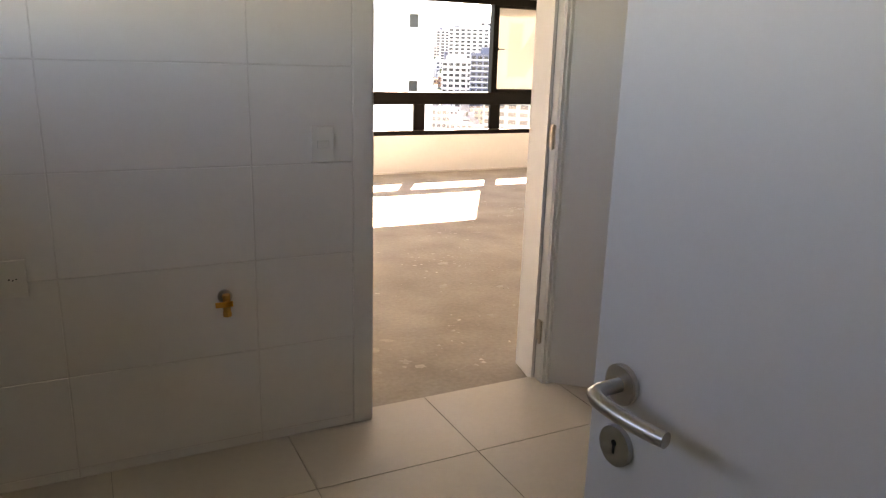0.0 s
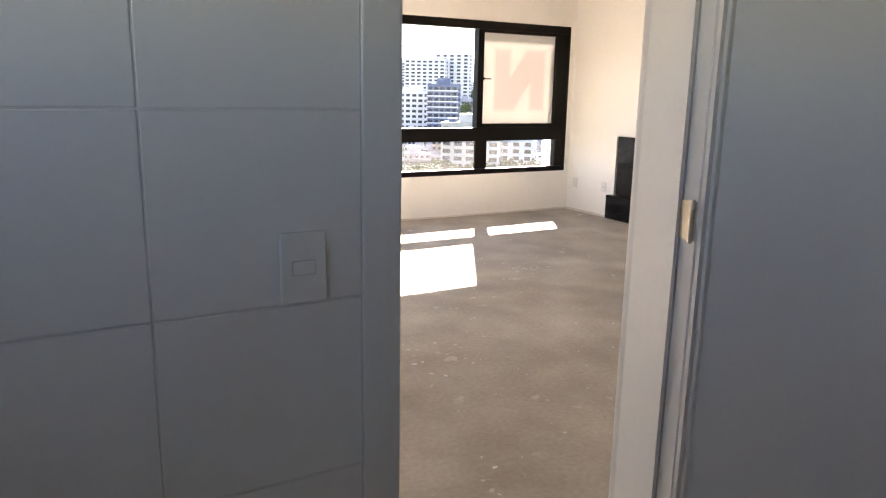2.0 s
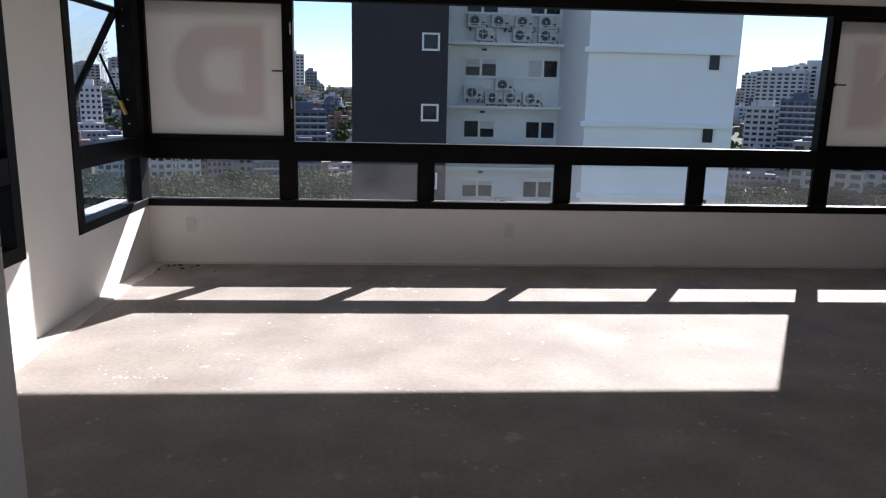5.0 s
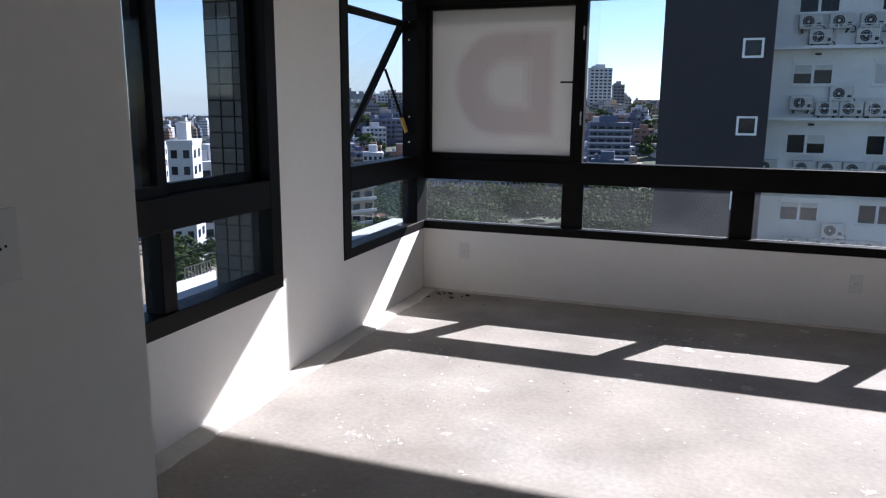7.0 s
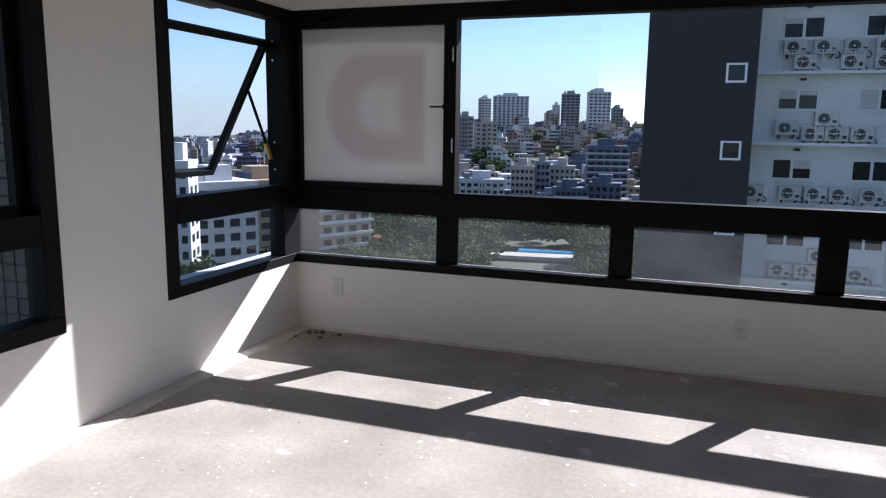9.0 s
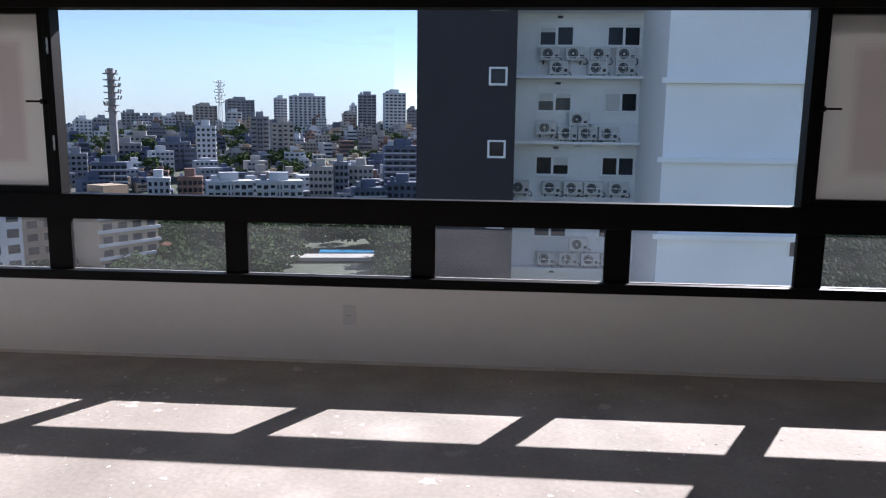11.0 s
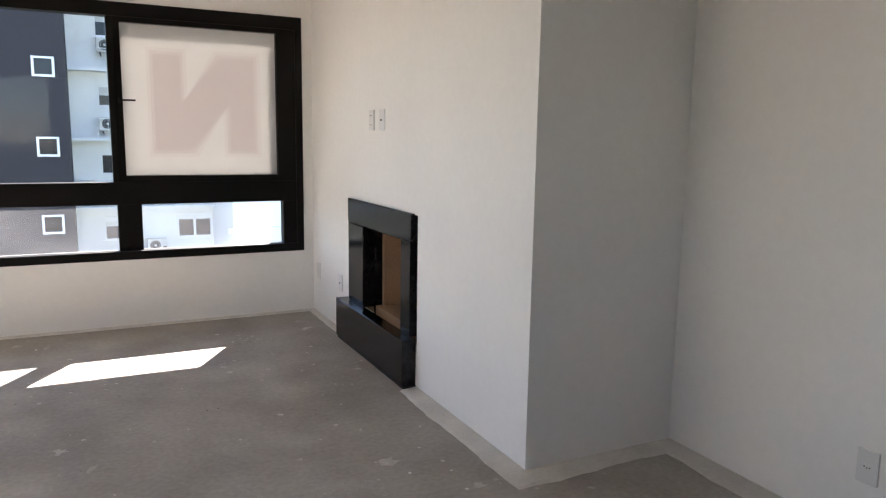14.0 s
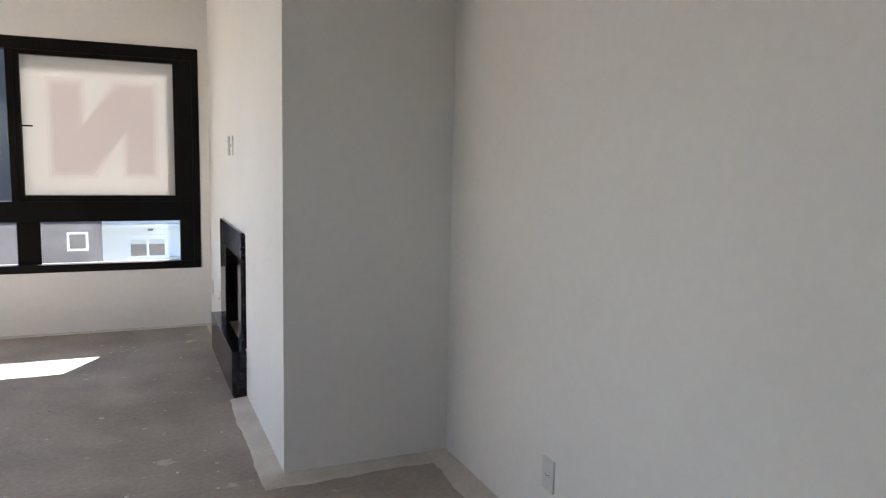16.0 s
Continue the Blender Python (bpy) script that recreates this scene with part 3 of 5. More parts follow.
def hinge(z, owner):
    """A butt hinge on the jamb: rounded plate, knuckle with joints, second plate on the leaf's edge, screws."""
    x = 1.7785
    outline = [(2.054, -0.048), (2.054, 0.048)] + [(2.085 + 0.011 * math.sin(q), 0.037 + 0.011 * math.cos(q)) for q in (0, 0.5, 1.05, 1.57)] + [(2.085 + 0.011 * math.cos(q), -0.037 - 0.011 * math.sin(q)) for q in (0, 0.5, 1.05, 1.57)]
    hp = part("hinge", prism(outline, x - 0.002, x + 0.0005, lambda u, v, d: Vector((d, u, v + z))), HINGE_STEEL, owner, "satin nickel hinge")
    kn = bmesh.new()
    for k in range(5):
        tube(kn, (1.765, 2.050, z - 0.048 + k * 0.0194), (1.765, 2.050, z - 0.048 + k * 0.0194 + 0.018), 0.0068, 14)
    tube(kn, (1.765, 2.050, z - 0.052), (1.765, 2.050, z + 0.053), 0.0045, 10)
    part("knuckle", kn, HINGE_STEEL, hp, smooth=True)
    pl = Matrix.Translation((1.775, 2.043, z)) @ Matrix(((la.x, ln.x, 0, 0), (la.y, ln.y, 0, 0), (0, 0, 1, 0), (0, 0, 0, 1)))
    part("leaf_plate", boxes((-0.0018, 0.002, -0.048, 0.0004, 0.033, 0.048), m=pl), HINGE_STEEL, hp)
    sc = bmesh.new()
    for yy, zz in ((2.067, 0.036), (2.082, 0.0), (2.067, -0.036)):
        tube(sc, (x - 0.0018, yy, z + zz), (x - 0.0028, yy, z + zz), 0.0042, 10)
    part("screw", sc, STEEL, hp)


for z in (0.265, 1.108, 1.93):
    hinge(z, frame_1)

# entry doorway frame behind the first steps
frame_2 = thing("door_frame_2", (0, 0, 0), "white lacquered entry door frame", "door frame", kind="structure")
part("jamb", boxes((-0.16, KS - 0.13, KF, -0.12, KS + 0.012, 2.15)), JAMB_PAINT, frame_2)
part("jamb", boxes((0.72, KS - 0.13, KF, 0.76, KS + 0.012, 2.15)), JAMB_PAINT, frame_2)


# ---- plates on the walls ----
def wall_plate(name, m, label, kind_of, w=0.074, h=0.118):
    """A plate in the plane x (across), z (up), facing -y of m; kind_of: switch, outlet, blank or coax."""
    p = thing(name, m, label, "switch" if kind_of == "switch" else "outlet")
    part("plate", rounded(-w / 2, -0.009, -h / 2, w / 2, 0.0, h / 2, 0.003, 2), PLATE, p)
    if kind_of == "switch":
        part("surround", boxes((-0.0205, -0.0095, -0.0125, 0.0205, -0.0085, 0.0125)), RUBBER, p)
        part("rocker", rounded(-0.0195, -0.0125, -0.0115, 0.0195, -0.009, 0.0115, 0.0015, 1), PLATE, p)
    if kind_of == "outlet":
        part("socket", prism([(-0.02, 0), (-0.012, 0.011), (0.012, 0.011), (0.02, 0), (0.012, -0.011), (-0.012, -0.011)], -0.0105, -0.008, lambda u, v, d: Vector((u, d, v))), PLATE, p)
        for u, v in ((-0.0095, 0), (0, -0.003), (0.0095, 0)):
            part("pin_hole", tube(bmesh.new(), (u, -0.0108, v), (u, -0.0100, v), 0.0024, 10), BLACK_HOLE, p)
    if kind_of == "double":
        for z in (-0.026, 0.026):
            part("socket", prism([(-0.02, z), (-0.012, z + 0.011), (0.012, z + 0.011), (0.02, z), (0.012, z - 0.011), (-0.012, z - 0.011)], -0.0105, -0.008, lambda u, v, d: Vector((u, d, v))), PLATE, p)
            for u in (-0.0095, 0, 0.0095):
                part("pin_hole", tube(bmesh.new(), (u, -0.0108, z), (u, -0.0100, z), 0.0024, 10), BLACK_HOLE, p)
    if kind_of == "coax":
        part("jack", tube(bmesh.new(), (0, -0.013, 0), (0, -0.008, 0), 0.006, 12), BLACK_HOLE, p)
    return p


wall_plate("switch_plate", pose(0.792, KY0 - 0.0095, 1.108), "white single rocker switch plate on the tiled wall", "switch", 0.080, 0.122)
wall_plate("outlet_plate", pose(-0.165, KY0 - 0.0095, 0.732), "white outlet plate on the tiled kitchen wall", "outlet")
wall_plate("outlet_plate", pose(2.261, NORTH, 0.299), "white outlet plate under the long window", "outlet")
wall_plate("outlet_plate", pose(-0.322, NORTH, 0.320), "white outlet plate near the window corner", "outlet")
wall_plate("outlet_plate", pose(CHIMNEY, 7.71, 0.337, 0, 0, -90), "white blank plate low on the chimney breast", "blank")
wall_plate("outlet_plate", pose(CHIMNEY, 7.20, 0.338, 0, 0, -90), "white antenna plate beside the fireplace", "coax")
wall_plate("outlet_plate", pose(CHIMNEY, 6.600, 1.423, 0, 0, -90), "white double outlet plate above the fireplace", "double")
wall_plate("outlet_plate", pose(CHIMNEY, 6.435, 1.423, 0, 0, -90), "white antenna plate above the fireplace", "coax", 0.08)
wall_plate("outlet_plate", pose(EAST, 3.965, 0.272, 0, 0, -90), "white outlet plate low on the plain wall", "outlet")
wall_plate("outlet_plate", pose(STUB_X, 3.645, 1.15, 0, 0, 90), "white outlet plate on the wall block", "outlet")

# crumbs of mortar swept into the window corner
rnd_c = random.Random(17)
crumbs = bmesh.new()
for k in range(12):
    cx, cy, q = WEST + 0.10 + abs(rnd_c.gauss(0, 0.16)), NORTH - 0.08 - abs(rnd_c.gauss(0, 0.10)), rnd_c.uniform(0.004, 0.013)
    box(crumbs, -q, -q * 0.7, 0.0, q, q * 0.7, q * 0.8, m=pose(cx, cy, 0.002, 0, 0, rnd_c.uniform(0, 180)))
tagged(part("mortar_crumbs", crumbs, DARK_FLECK), "dark mortar crumbs swept into the window corner", "debris", kind="stuff")

# gas valve on the tiled wall
valve = thing("gas_valve", (0.443, KY0 - 0.01, 0.592), "brass gas valve with yellow lever on the tiles", "valve")
part("flange", tube(bmesh.new(), (0, 0, 0.012), (0, -0.008, 0.012), 0.024, 20), STEEL, valve, "steel wall flange", True)
v = tube(bmesh.new(), (0, -0.004, 0.012), (0, -0.042, 0.012), 0.011, 14)
tube(v, (0, -0.036, 0.028), (0, -0.036, -0.034), 0.0125, 14)
tube(v, (0, -0.036, -0.034), (0, -0.036, -0.048), 0.015, 6)
part("body", v, BRASS, valve, "", True)
lv = tube(bmesh.new(), (0, -0.045, 0.002), (0, -0.062, 0.002), 0.010, 12)
box(lv, -0.040, -0.062, -0.008, 0.016, -0.056, 0.010)
part("lever", lv, YELLOW, valve, "yellow plastic lever")

# ---- fireplace ----
fire = thing("fireplace", (CHIMNEY, 6.482, 0.0), "open fireplace with polished black granite surround and hearth", "fireplace")
fx = -0.022


def fire_part(name, y0, y1, z0, z1, x0, x1, mat, r=0.003, label=""):
    part(name, rounded(x0, y0 - 6.45, z0, x1, y1 - 6.45, z1, r, 1), mat, fire, label)


fire_part("hearth", 5.916, 7.038, 0.018, 0.272, -0.080, 0.0, GRANITE, 0.003, "black granite hearth block")
fire_part("lintel", 5.948, 6.958, 0.785, 0.937, fx, 0.06, GRANITE)
fire_part("surround_leg", 6.680, 6.950, 0.276, 0.783, fx, 0.06, GRANITE)
fire_part("surround_leg", 5.955, 6.082, 0.276, 0.783, fx, 0.06, GRANITE)
fire_part("inner_side", 6.680, 6.70, 0.2, 0.785, 0.06, 0.11, GRANITE)
fire_part("inner_side", 6.06, 6.082, 0.2, 0.785, 0.06, 0.11, GRANITE)
part("hearth_base", boxes((-0.07, 5.91 - 6.45, 0.0, 0.0, 7.04 - 6.45, 0.018)), BLACK_HOLE, fire)
part("firebox_side", boxes((0.11, -0.54, 0.2, 0.5, -0.402, 0.93)), FIREBRICK, fire)
part("firebox_side", prism([(0.11, 0.20), (0.46, 0.10), (0.5, 0.10), (0.5, 0.54), (0.11, 0.54)], 0.2, 0.93, lambda u, v, d: Vector((u, v, d))), FIREBRICK, fire)
panel = boxes((0.46, -0.39, 0.2, 0.5, 0.218, 0.93))
box(panel, 0.06, -0.39, 0.20, 0.46, 0.218, 0.285)
part("firebox_back", panel, FIREBRICK, fire, "tan firebrick panels")
for k in range(4):
    part("firebrick", rounded(0.448, -0.355 + k * 0.155, 0.289, 0.462, -0.355 + k * 0.155 + 0.150, 0.84, 0.003, 1), FIREBRICK, fire)
part("firebrick_slope", prism([(0.06, 0.80), (0.46, 0.58), (0.46, 0.95), (0.06, 0.95)], -0.36, -0.345, lambda u, v, d: Vector((u, d, v))), FIREBRICK, fire)


# ---- plaster strips along the feet of the walls ----
def strip(name, a, b, inward, width, label):
    """An uneven, pale band along a wall foot from a to b; inward: away from the wall."""
    a, b, n = Vector((*a, 0)), Vector((*b, 0)), Vector((*inward, 0))
    bm = bmesh.new()
    steps = max(6, int((b - a).length / 0.06))
    rows = []
    for i in range(steps + 1):
        p = a.lerp(b, i / steps)
        w = width * (1 + 0.22 * noise.noise(p * 3.0) + 0.12 * noise.noise(p * 17))
        rows.append([bm.verts.new(p + Vector((0, 0, 0.014))), bm.verts.new(p + n * w * 0.8 + Vector((0, 0, 0.007))), bm.verts.new(p + n * w + Vector((0, 0, -0.003)))])
    for r0, r1 in zip(rows, rows[1:]):
        for k in range(2):
            bm.faces.new((r0[k], r0[k + 1], r1[k + 1], r1[k]))
    structure(name, bm, PLASTER_STRIP, label, "plaster strip")


strip("baseboard_chimney", (CHIMNEY, COLUMN_Y - 0.1), (CHIMNEY, 5.94), (-1, 0), 0.10, "pale rough plaster band along the chimney breast")
strip("baseboard_chimney_north", (CHIMNEY, 7.06), (CHIMNEY, NORTH), (-1, 0), 0.05, "pale rough plaster band beside the hearth")
strip("baseboard_column", (CHIMNEY - 0.1, COLUMN_Y), (EAST, COLUMN_Y), (0, -1), 0.11, "pale rough plaster band below the column")
strip("baseboard_east", (EAST, SOUTH), (EAST, COLUMN_Y), (-1, 0), 0.12, "pale rough plaster band along the plain wall")
strip("baseboard_west", (WEST, STUB_Y), (WEST, NORTH), (1, 0), 0.11, "pale rough plaster band along the window wall")
strip("baseboard_north", (WEST, NORTH), (CHIMNEY, NORTH), (0, -1), 0.022, "thin pale plaster edge below the long window")


# ---- flecks of mortar on the screed ----
def flecks(name, count, mat, label, rmin, rmax, seed, power=4, corners=(6, 9), thick=0.06):
    rnd = random.Random(seed)
    verts, faces = [], []
    knots = [(rnd.uniform(WEST + 0.4, EAST - 0.4), rnd.uniform(2.5, NORTH - 0.6), rnd.uniform(0.06, 0.35)) for _ in range(26)]
    for _ in range(count):
        x, y = rnd.uniform(WEST + 0.1, EAST - 0.1), rnd.uniform(2.2, NORTH - 0.08)
        if rnd.random() < 0.6:
            cx, cy, spread = rnd.choice(knots)
            x, y = rnd.gauss(cx, spread), rnd.gauss(cy, spread * 0.8)
        if x < STUB_X + 0.02 and y < STUB_Y or x > CHIMNEY - 0.1 and y > COLUMN_Y - 0.1 or x < 2.9 and y < KY1 + 0.05 or not (WEST + 0.08 < x < EAST - 0.13 and 2.2 < y < NORTH - 0.05):
            continue
        r = rmin + (rmax - rmin) * rnd.random() ** power
        n, turn, squash = rnd.randint(*corners), rnd.uniform(0, 6.3), rnd.uniform(0.35, 1)
        base = len(verts)
        verts.append((x, y, 0.0014 + thick * r))
        for k in range(n):
            q, rr = 2 * math.pi * k / n, r * rnd.uniform(0.5, 1.3)
            u, w = rr * math.cos(q), rr * squash * math.sin(q)
            verts.append((x + u * math.cos(turn) - w * math.sin(turn), y + u * math.sin(turn) + w * math.cos(turn), 0.0005))
        faces += [(base, base + 1 + k, base + 1 + (k + 1) % n) for k in range(n)]
    me = bpy.data.meshes.new(name)
    me.from_pydata(verts, [], faces)
    me.materials.append(mat)
    tagged(new(name, me), label, "mortar flecks", kind="stuff")


flecks("mortar_flecks", 3400, FLECK, "pale mortar flecks stuck to the cement floor", 0.002, 0.016, 3, 4.2)
flecks("mortar_smears", 240, SMEAR, "thin pale mortar smears on the cement floor", 0.012, 0.055, 8, 2.5, (11, 17), 0.004)
flecks("dark_chips", 130, DARK_FLECK, "small dark chips on the cement floor", 0.003, 0.009, 5)

# ---- the neighbouring tower ----
SCALE = Matrix.Translation((3.116, 3.702, 1.077)) @ Matrix.Scale(1.167, 4) @ Matrix.Translation((-3.074, -3.696, -1.365))
tower = thing("apartment_tower", SCALE @ Matrix.Translation((0, 36, -40)), "tall apartment tower of dark grey and white blocks", "building", kind="")
T0, T1, RY, DY, WY, STOREY = -40.0, 17.0, 40.0, 35.6, 34.4, 3.11
TS = Matrix.Translation((0, -36, 40))


def tpart(name, bm, mat, owner=None, label="", smooth=False):
    bm.transform(TS)
    return part(name, bm, mat, owner or tower, label, smooth)


tpart("wall", boxes((-0.42, DY, T0, 3.88, 50, T1)), TOWER_DARK, label="dark grey rendered block")
tpart("wall", boxes((3.88, RY, T0, 9.97, 50, T1)), TOWER_PALE, label="pale recessed facade")
wall_b = tpart("wall", boxes((9.97, WY, T0, 16.78, 50, T1)), TOWER_WHITE, label="white ribbed block")
ribs = bmesh.new()
for k in range(int((12 + 10) / 0.16)):
    z = -10 + k * 0.16
    box(ribs, 9.98, WY - 0.012, z, 16.77, WY, z + 0.10)
tpart("cladding_rib", ribs, TOWER_WHITE, wall_b)
for k in range(-4, 4):
    zd = 3.69 + 3.11 * k
    w = tpart("window", boxes((2.70, DY - 0.05, zd - 0.02, 2.79, DY, zd + 0.76), (3.41, DY - 0.05, zd - 0.02, 3.50, DY, zd + 0.76), (2.79, DY - 0.05, zd - 0.02, 3.41, DY, zd + 0.07), (2.79, DY - 0.05, zd + 0.68, 3.41, DY, zd + 0.76)), WHITE_ALU)
    tpart("pane", boxes((2.79, DY - 0.02, zd + 0.07, 3.41, DY - 0.001, zd + 0.68)), FAR_GLASS, w)
    zl = 3.85 + 3.2 * k
    tpart("ledge", boxes((9.72, WY - 0.28, zl - 0.12, 16.60, WY, zl + 0.10)), TOWER_WHITE)
    zs = zl - 0.8
    w = tpart("window", boxes((15.32, WY - 0.06, zs - 0.02, 15.40, WY - 0.012, zs + 0.80), (15.88, WY - 0.06, zs - 0.02, 15.98, WY - 0.012, zs + 0.80), (15.40, WY - 0.06, zs - 0.02, 15.88, WY - 0.012, zs + 0.05), (15.40, WY - 0.06, zs + 0.72, 15.88, WY - 0.012, zs + 0.80)), TOWER_PALE)
    tpart("pane", boxes((15.40, WY - 0.03, zs + 0.05, 15.88, WY - 0.013, zs + 0.72)), FAR_GLASS, w)
    # recessed balcony slab with rail and two windows
    z = 1.25 + STOREY * k
    b = tpart("balcony", boxes((3.9, RY - 0.85, z - 0.10, 9.95, RY, z + 0.03)), WHITE_ALU, label="narrow slab for condensers")
    rail = bmesh.new()
    for zz in (0.45, 0.9):
        tube(rail, (5.0, RY - 0.8, z + zz), (9.9, RY - 0.8, z + zz), 0.015, 6)
    for x in (5.0, 6.6, 8.2, 9.9):
        tube(rail, (x, RY - 0.8, z + 0.03), (x, RY - 0.8, z + 0.9), 0.018, 6)
    for j in range(1, 12):
        tube(rail, (5.0 + 4.9 * j / 12, RY - 0.8, z + 0.05), (5.0 + 4.9 * j / 12, RY - 0.8, z + 0.9), 0.008, 5)
    tpart("railing", rail, WHITE_ALU, b)
    tpart("lamp", boxes((5.9, RY - 0.12, z - 0.34, 6.15, RY, z - 0.24)), AC_DARK, b)
    tpart("lamp", boxes((6.95, RY - 0.12, z - 0.34, 7.35, RY, z - 0.22)), WHITE_ALU, b)
    for x0, x1, two in ((5.04, 6.72, True), (8.28, 9.89, False)):
        z0, z1 = z + 1.47, z + 2.42
        mid = (x0 + x1) / 2
        w = tpart("window", boxes((x0, RY - 0.05, z0, x0 + 0.07, RY, z1), (x1 - 0.07, RY - 0.05, z0, x1, RY, z1), (mid - 0.06, RY - 0.05, z0, mid + 0.06, RY, z1), (x0 + 0.07, RY - 0.05, z0, mid - 0.06, RY, z0 + 0.07), (mid + 0.06, RY - 0.05, z0, x1 - 0.07, RY, z0 + 0.07),
                                  (x0 + 0.07, RY - 0.05, z1 - 0.07, mid - 0.06, RY, z1), (mid + 0.06, RY - 0.05, z1 - 0.07, x1 - 0.07, RY, z1)), WHITE_ALU)
        tpart("sill", boxes((x0 - 0.06, RY - 0.14, z0 - 0.07, x1 + 0.06, RY, z0 - 0.004)), TOWER_PALE, w)
        tpart("shutter_box", boxes((x0 - 0.02, RY - 0.10, z1 + 0.004, x1 + 0.02, RY, z1 + 0.16)), TOWER_PALE, w)
        for a, c in ((x0 + 0.07, mid - 0.06), (mid + 0.06, x1 - 0.07)):
            shut = random.Random(k * 7 + int(x0) * 3 + int(c * 5)).choice([0, 0.24, 0.24, 0.4]) if two else random.Random(k * 5 + int(c * 9)).choice([0, 0, 0.8])
            zc = z1 - 0.07 - shut * (0.95 if two else 1)
            tpart("pane", boxes((a, RY - 0.02, z0 + 0.07, c, RY - 0.001, max(zc, z0 + 0.08))), FAR_GLASS, w)
            if shut:
                tpart("shutter", boxes((a, RY - 0.03, max(zc, z0 + 0.08), c, RY - 0.001, z1 - 0.07)), AC_WHITE, w)


def condenser(at, size=1.0):
    """An outdoor air conditioner: casing, dark fan opening with ring and hub, side vent, feet, pipe."""
    a = thing("air_conditioner", at, "off-white outdoor air conditioner on the tower's slab", "air conditioner", "condensers on the tower")
    part("casing", rounded(-0.46, -0.17, 0.08, 0.46, 0.17, 0.72, 0.03, 2), AC_WHITE, a)
    f = part("fan_grille", tube(bmesh.new(), (-0.10, -0.180, 0.40), (-0.10, -0.169, 0.40), 0.235, 24), AC_DARK, a)
    ring = bmesh.new()
    for k in range(24):
        q0, q1 = 2 * math.pi * k / 24, 2 * math.pi * (k + 1) / 24
        tube(ring, (-0.10 + 0.17 * math.cos(q0), -0.184, 0.40 + 0.17 * math.sin(q0)), (-0.10 + 0.17 * math.cos(q1), -0.184, 0.40 + 0.17 * math.sin(q1)), 0.006, 5)
    part("guard_ring", ring, AC_WHITE, f)
    part("hub", tube(bmesh.new(), (-0.10, -0.192, 0.40), (-0.10, -0.179, 0.40), 0.06, 12), AC_WHITE, f)
    part("side_vent", boxes((0.24, -0.176, 0.20, 0.40, -0.169, 0.34)), AC_DARK, a)
    part("foot", boxes((-0.34, -0.16, 0.0, -0.27, 0.16, 0.08)), AC_DARK, a)
    part("foot", boxes((0.27, -0.16, 0.0, 0.34, 0.16, 0.08)), AC_DARK, a)
    pipe = bmesh.new()
    pts = [(0.46, 0.0, 0.22), (0.56, 0.02, 0.16), (0.62, 0.08, 0.02), (0.58, 0.2, -0.06), (0.45, 0.26, -0.05)]
    for p, q in zip(pts, pts[1:]):
        tube(pipe, p, q, 0.022, 6)
    part("pipe", pipe, AC_DARK, a)
    return a


first = None
PLACES = {1: [(5.55, 0.65), (6.75, 0.65), (7.95, 0.65), (9.15, 0.65), (6.0, 0), (7.85, 0), (9.15, 0)], 0: [(5.5, 0.25), (6.55, 0), (7.5, 0), (8.5, 0), (7.05, 0.66)], -1: [(4.3, 0.45), (5.85, 0.45), (6.9, 0.45), (7.9, 0.45), (9.1, 0.45)],
          -2: [(7.3, 0.75), (5.7, 0), (6.8, 0), (7.9, 0), (8.9, 0)], 2: [(5.5, 0.1), (6.8, 0.1), (8.6, 0.1)], -3: [(5.6, 0.1), (7.2, 0.5), (8.7, 0.1)]}
for k, row in PLACES.items():
    for x, up in row:
        at = (x, RY - 0.30, 1.28 + STOREY * k + up)
        m = SCALE @ Matrix.Translation(at)
        if first is None:
            first = condenser(m)
        else:
            copy_thing(first, Matrix.Translation(m.translation))
        if up > 0.1:
            for bx in (-0.3, 0.25):
                br = part("bracket", boxes((bx, -0.02, -0.08, bx + 0.05, 0.30, 0.0)), AC_DARK, tower)
                br.matrix_basis = TS @ Matrix.Translation(at)


# ---- city ----
def bearing(deg, dist):
    return Vector((2.0 + dist * math.sin(radians(deg)), 3.0 + dist * math.cos(radians(deg)), 0))


def smooth_step(a, b, x):
    t = min(1, max(0, (x - a) / (b - a)))
    return t * t * (3 - 2 * t)


def ground_z(x, y):
    d = math.hypot(x - 2, y - 3)
    deg = math.degrees(math.atan2(x - 2, y - 3))
    hill = smooth_step(-44, -26, deg) * (1 - smooth_step(70, 110, deg))
    return -38 + 34 * hill * smooth_step(230, 760, d) - 6 * (1 - hill) * smooth_step(60, 400, d) - 25 * smooth_step(1500, 4000, d)


gm = bmesh.new()
grid = {}
RAD = [18, 60, 120, 200, 260, 330, 420, 520, 640, 760, 900, 1100, 1500, 2200, 3200, 4600]
for i, r in enumerate(RAD):
    for j in range(72):
        p = bearing(j * 5, r)
        p.z = ground_z(p.x, p.y) + (1.5 * noise.noise(p * 0.01) if r > 200 else 0)
        grid[i, j] = gm.verts.new(p)
for i in range(len(RAD) - 1):
    for j in range(72):
        gm.faces.new((grid[i, j], grid[i, (j + 1) % 72], grid[i + 1, (j + 1) % 72], grid[i + 1, j]))
gm.faces.new([grid[0, j] for j in range(71, -1, -1)])
structure("ground", gm, GROUND, "city ground rising to a hill in the distance", "ground")
structure("water", boxes((-4300, 300, -62, -2100, 4300, -59)), LAKE, "wide pale lake on the horizon", "lake")


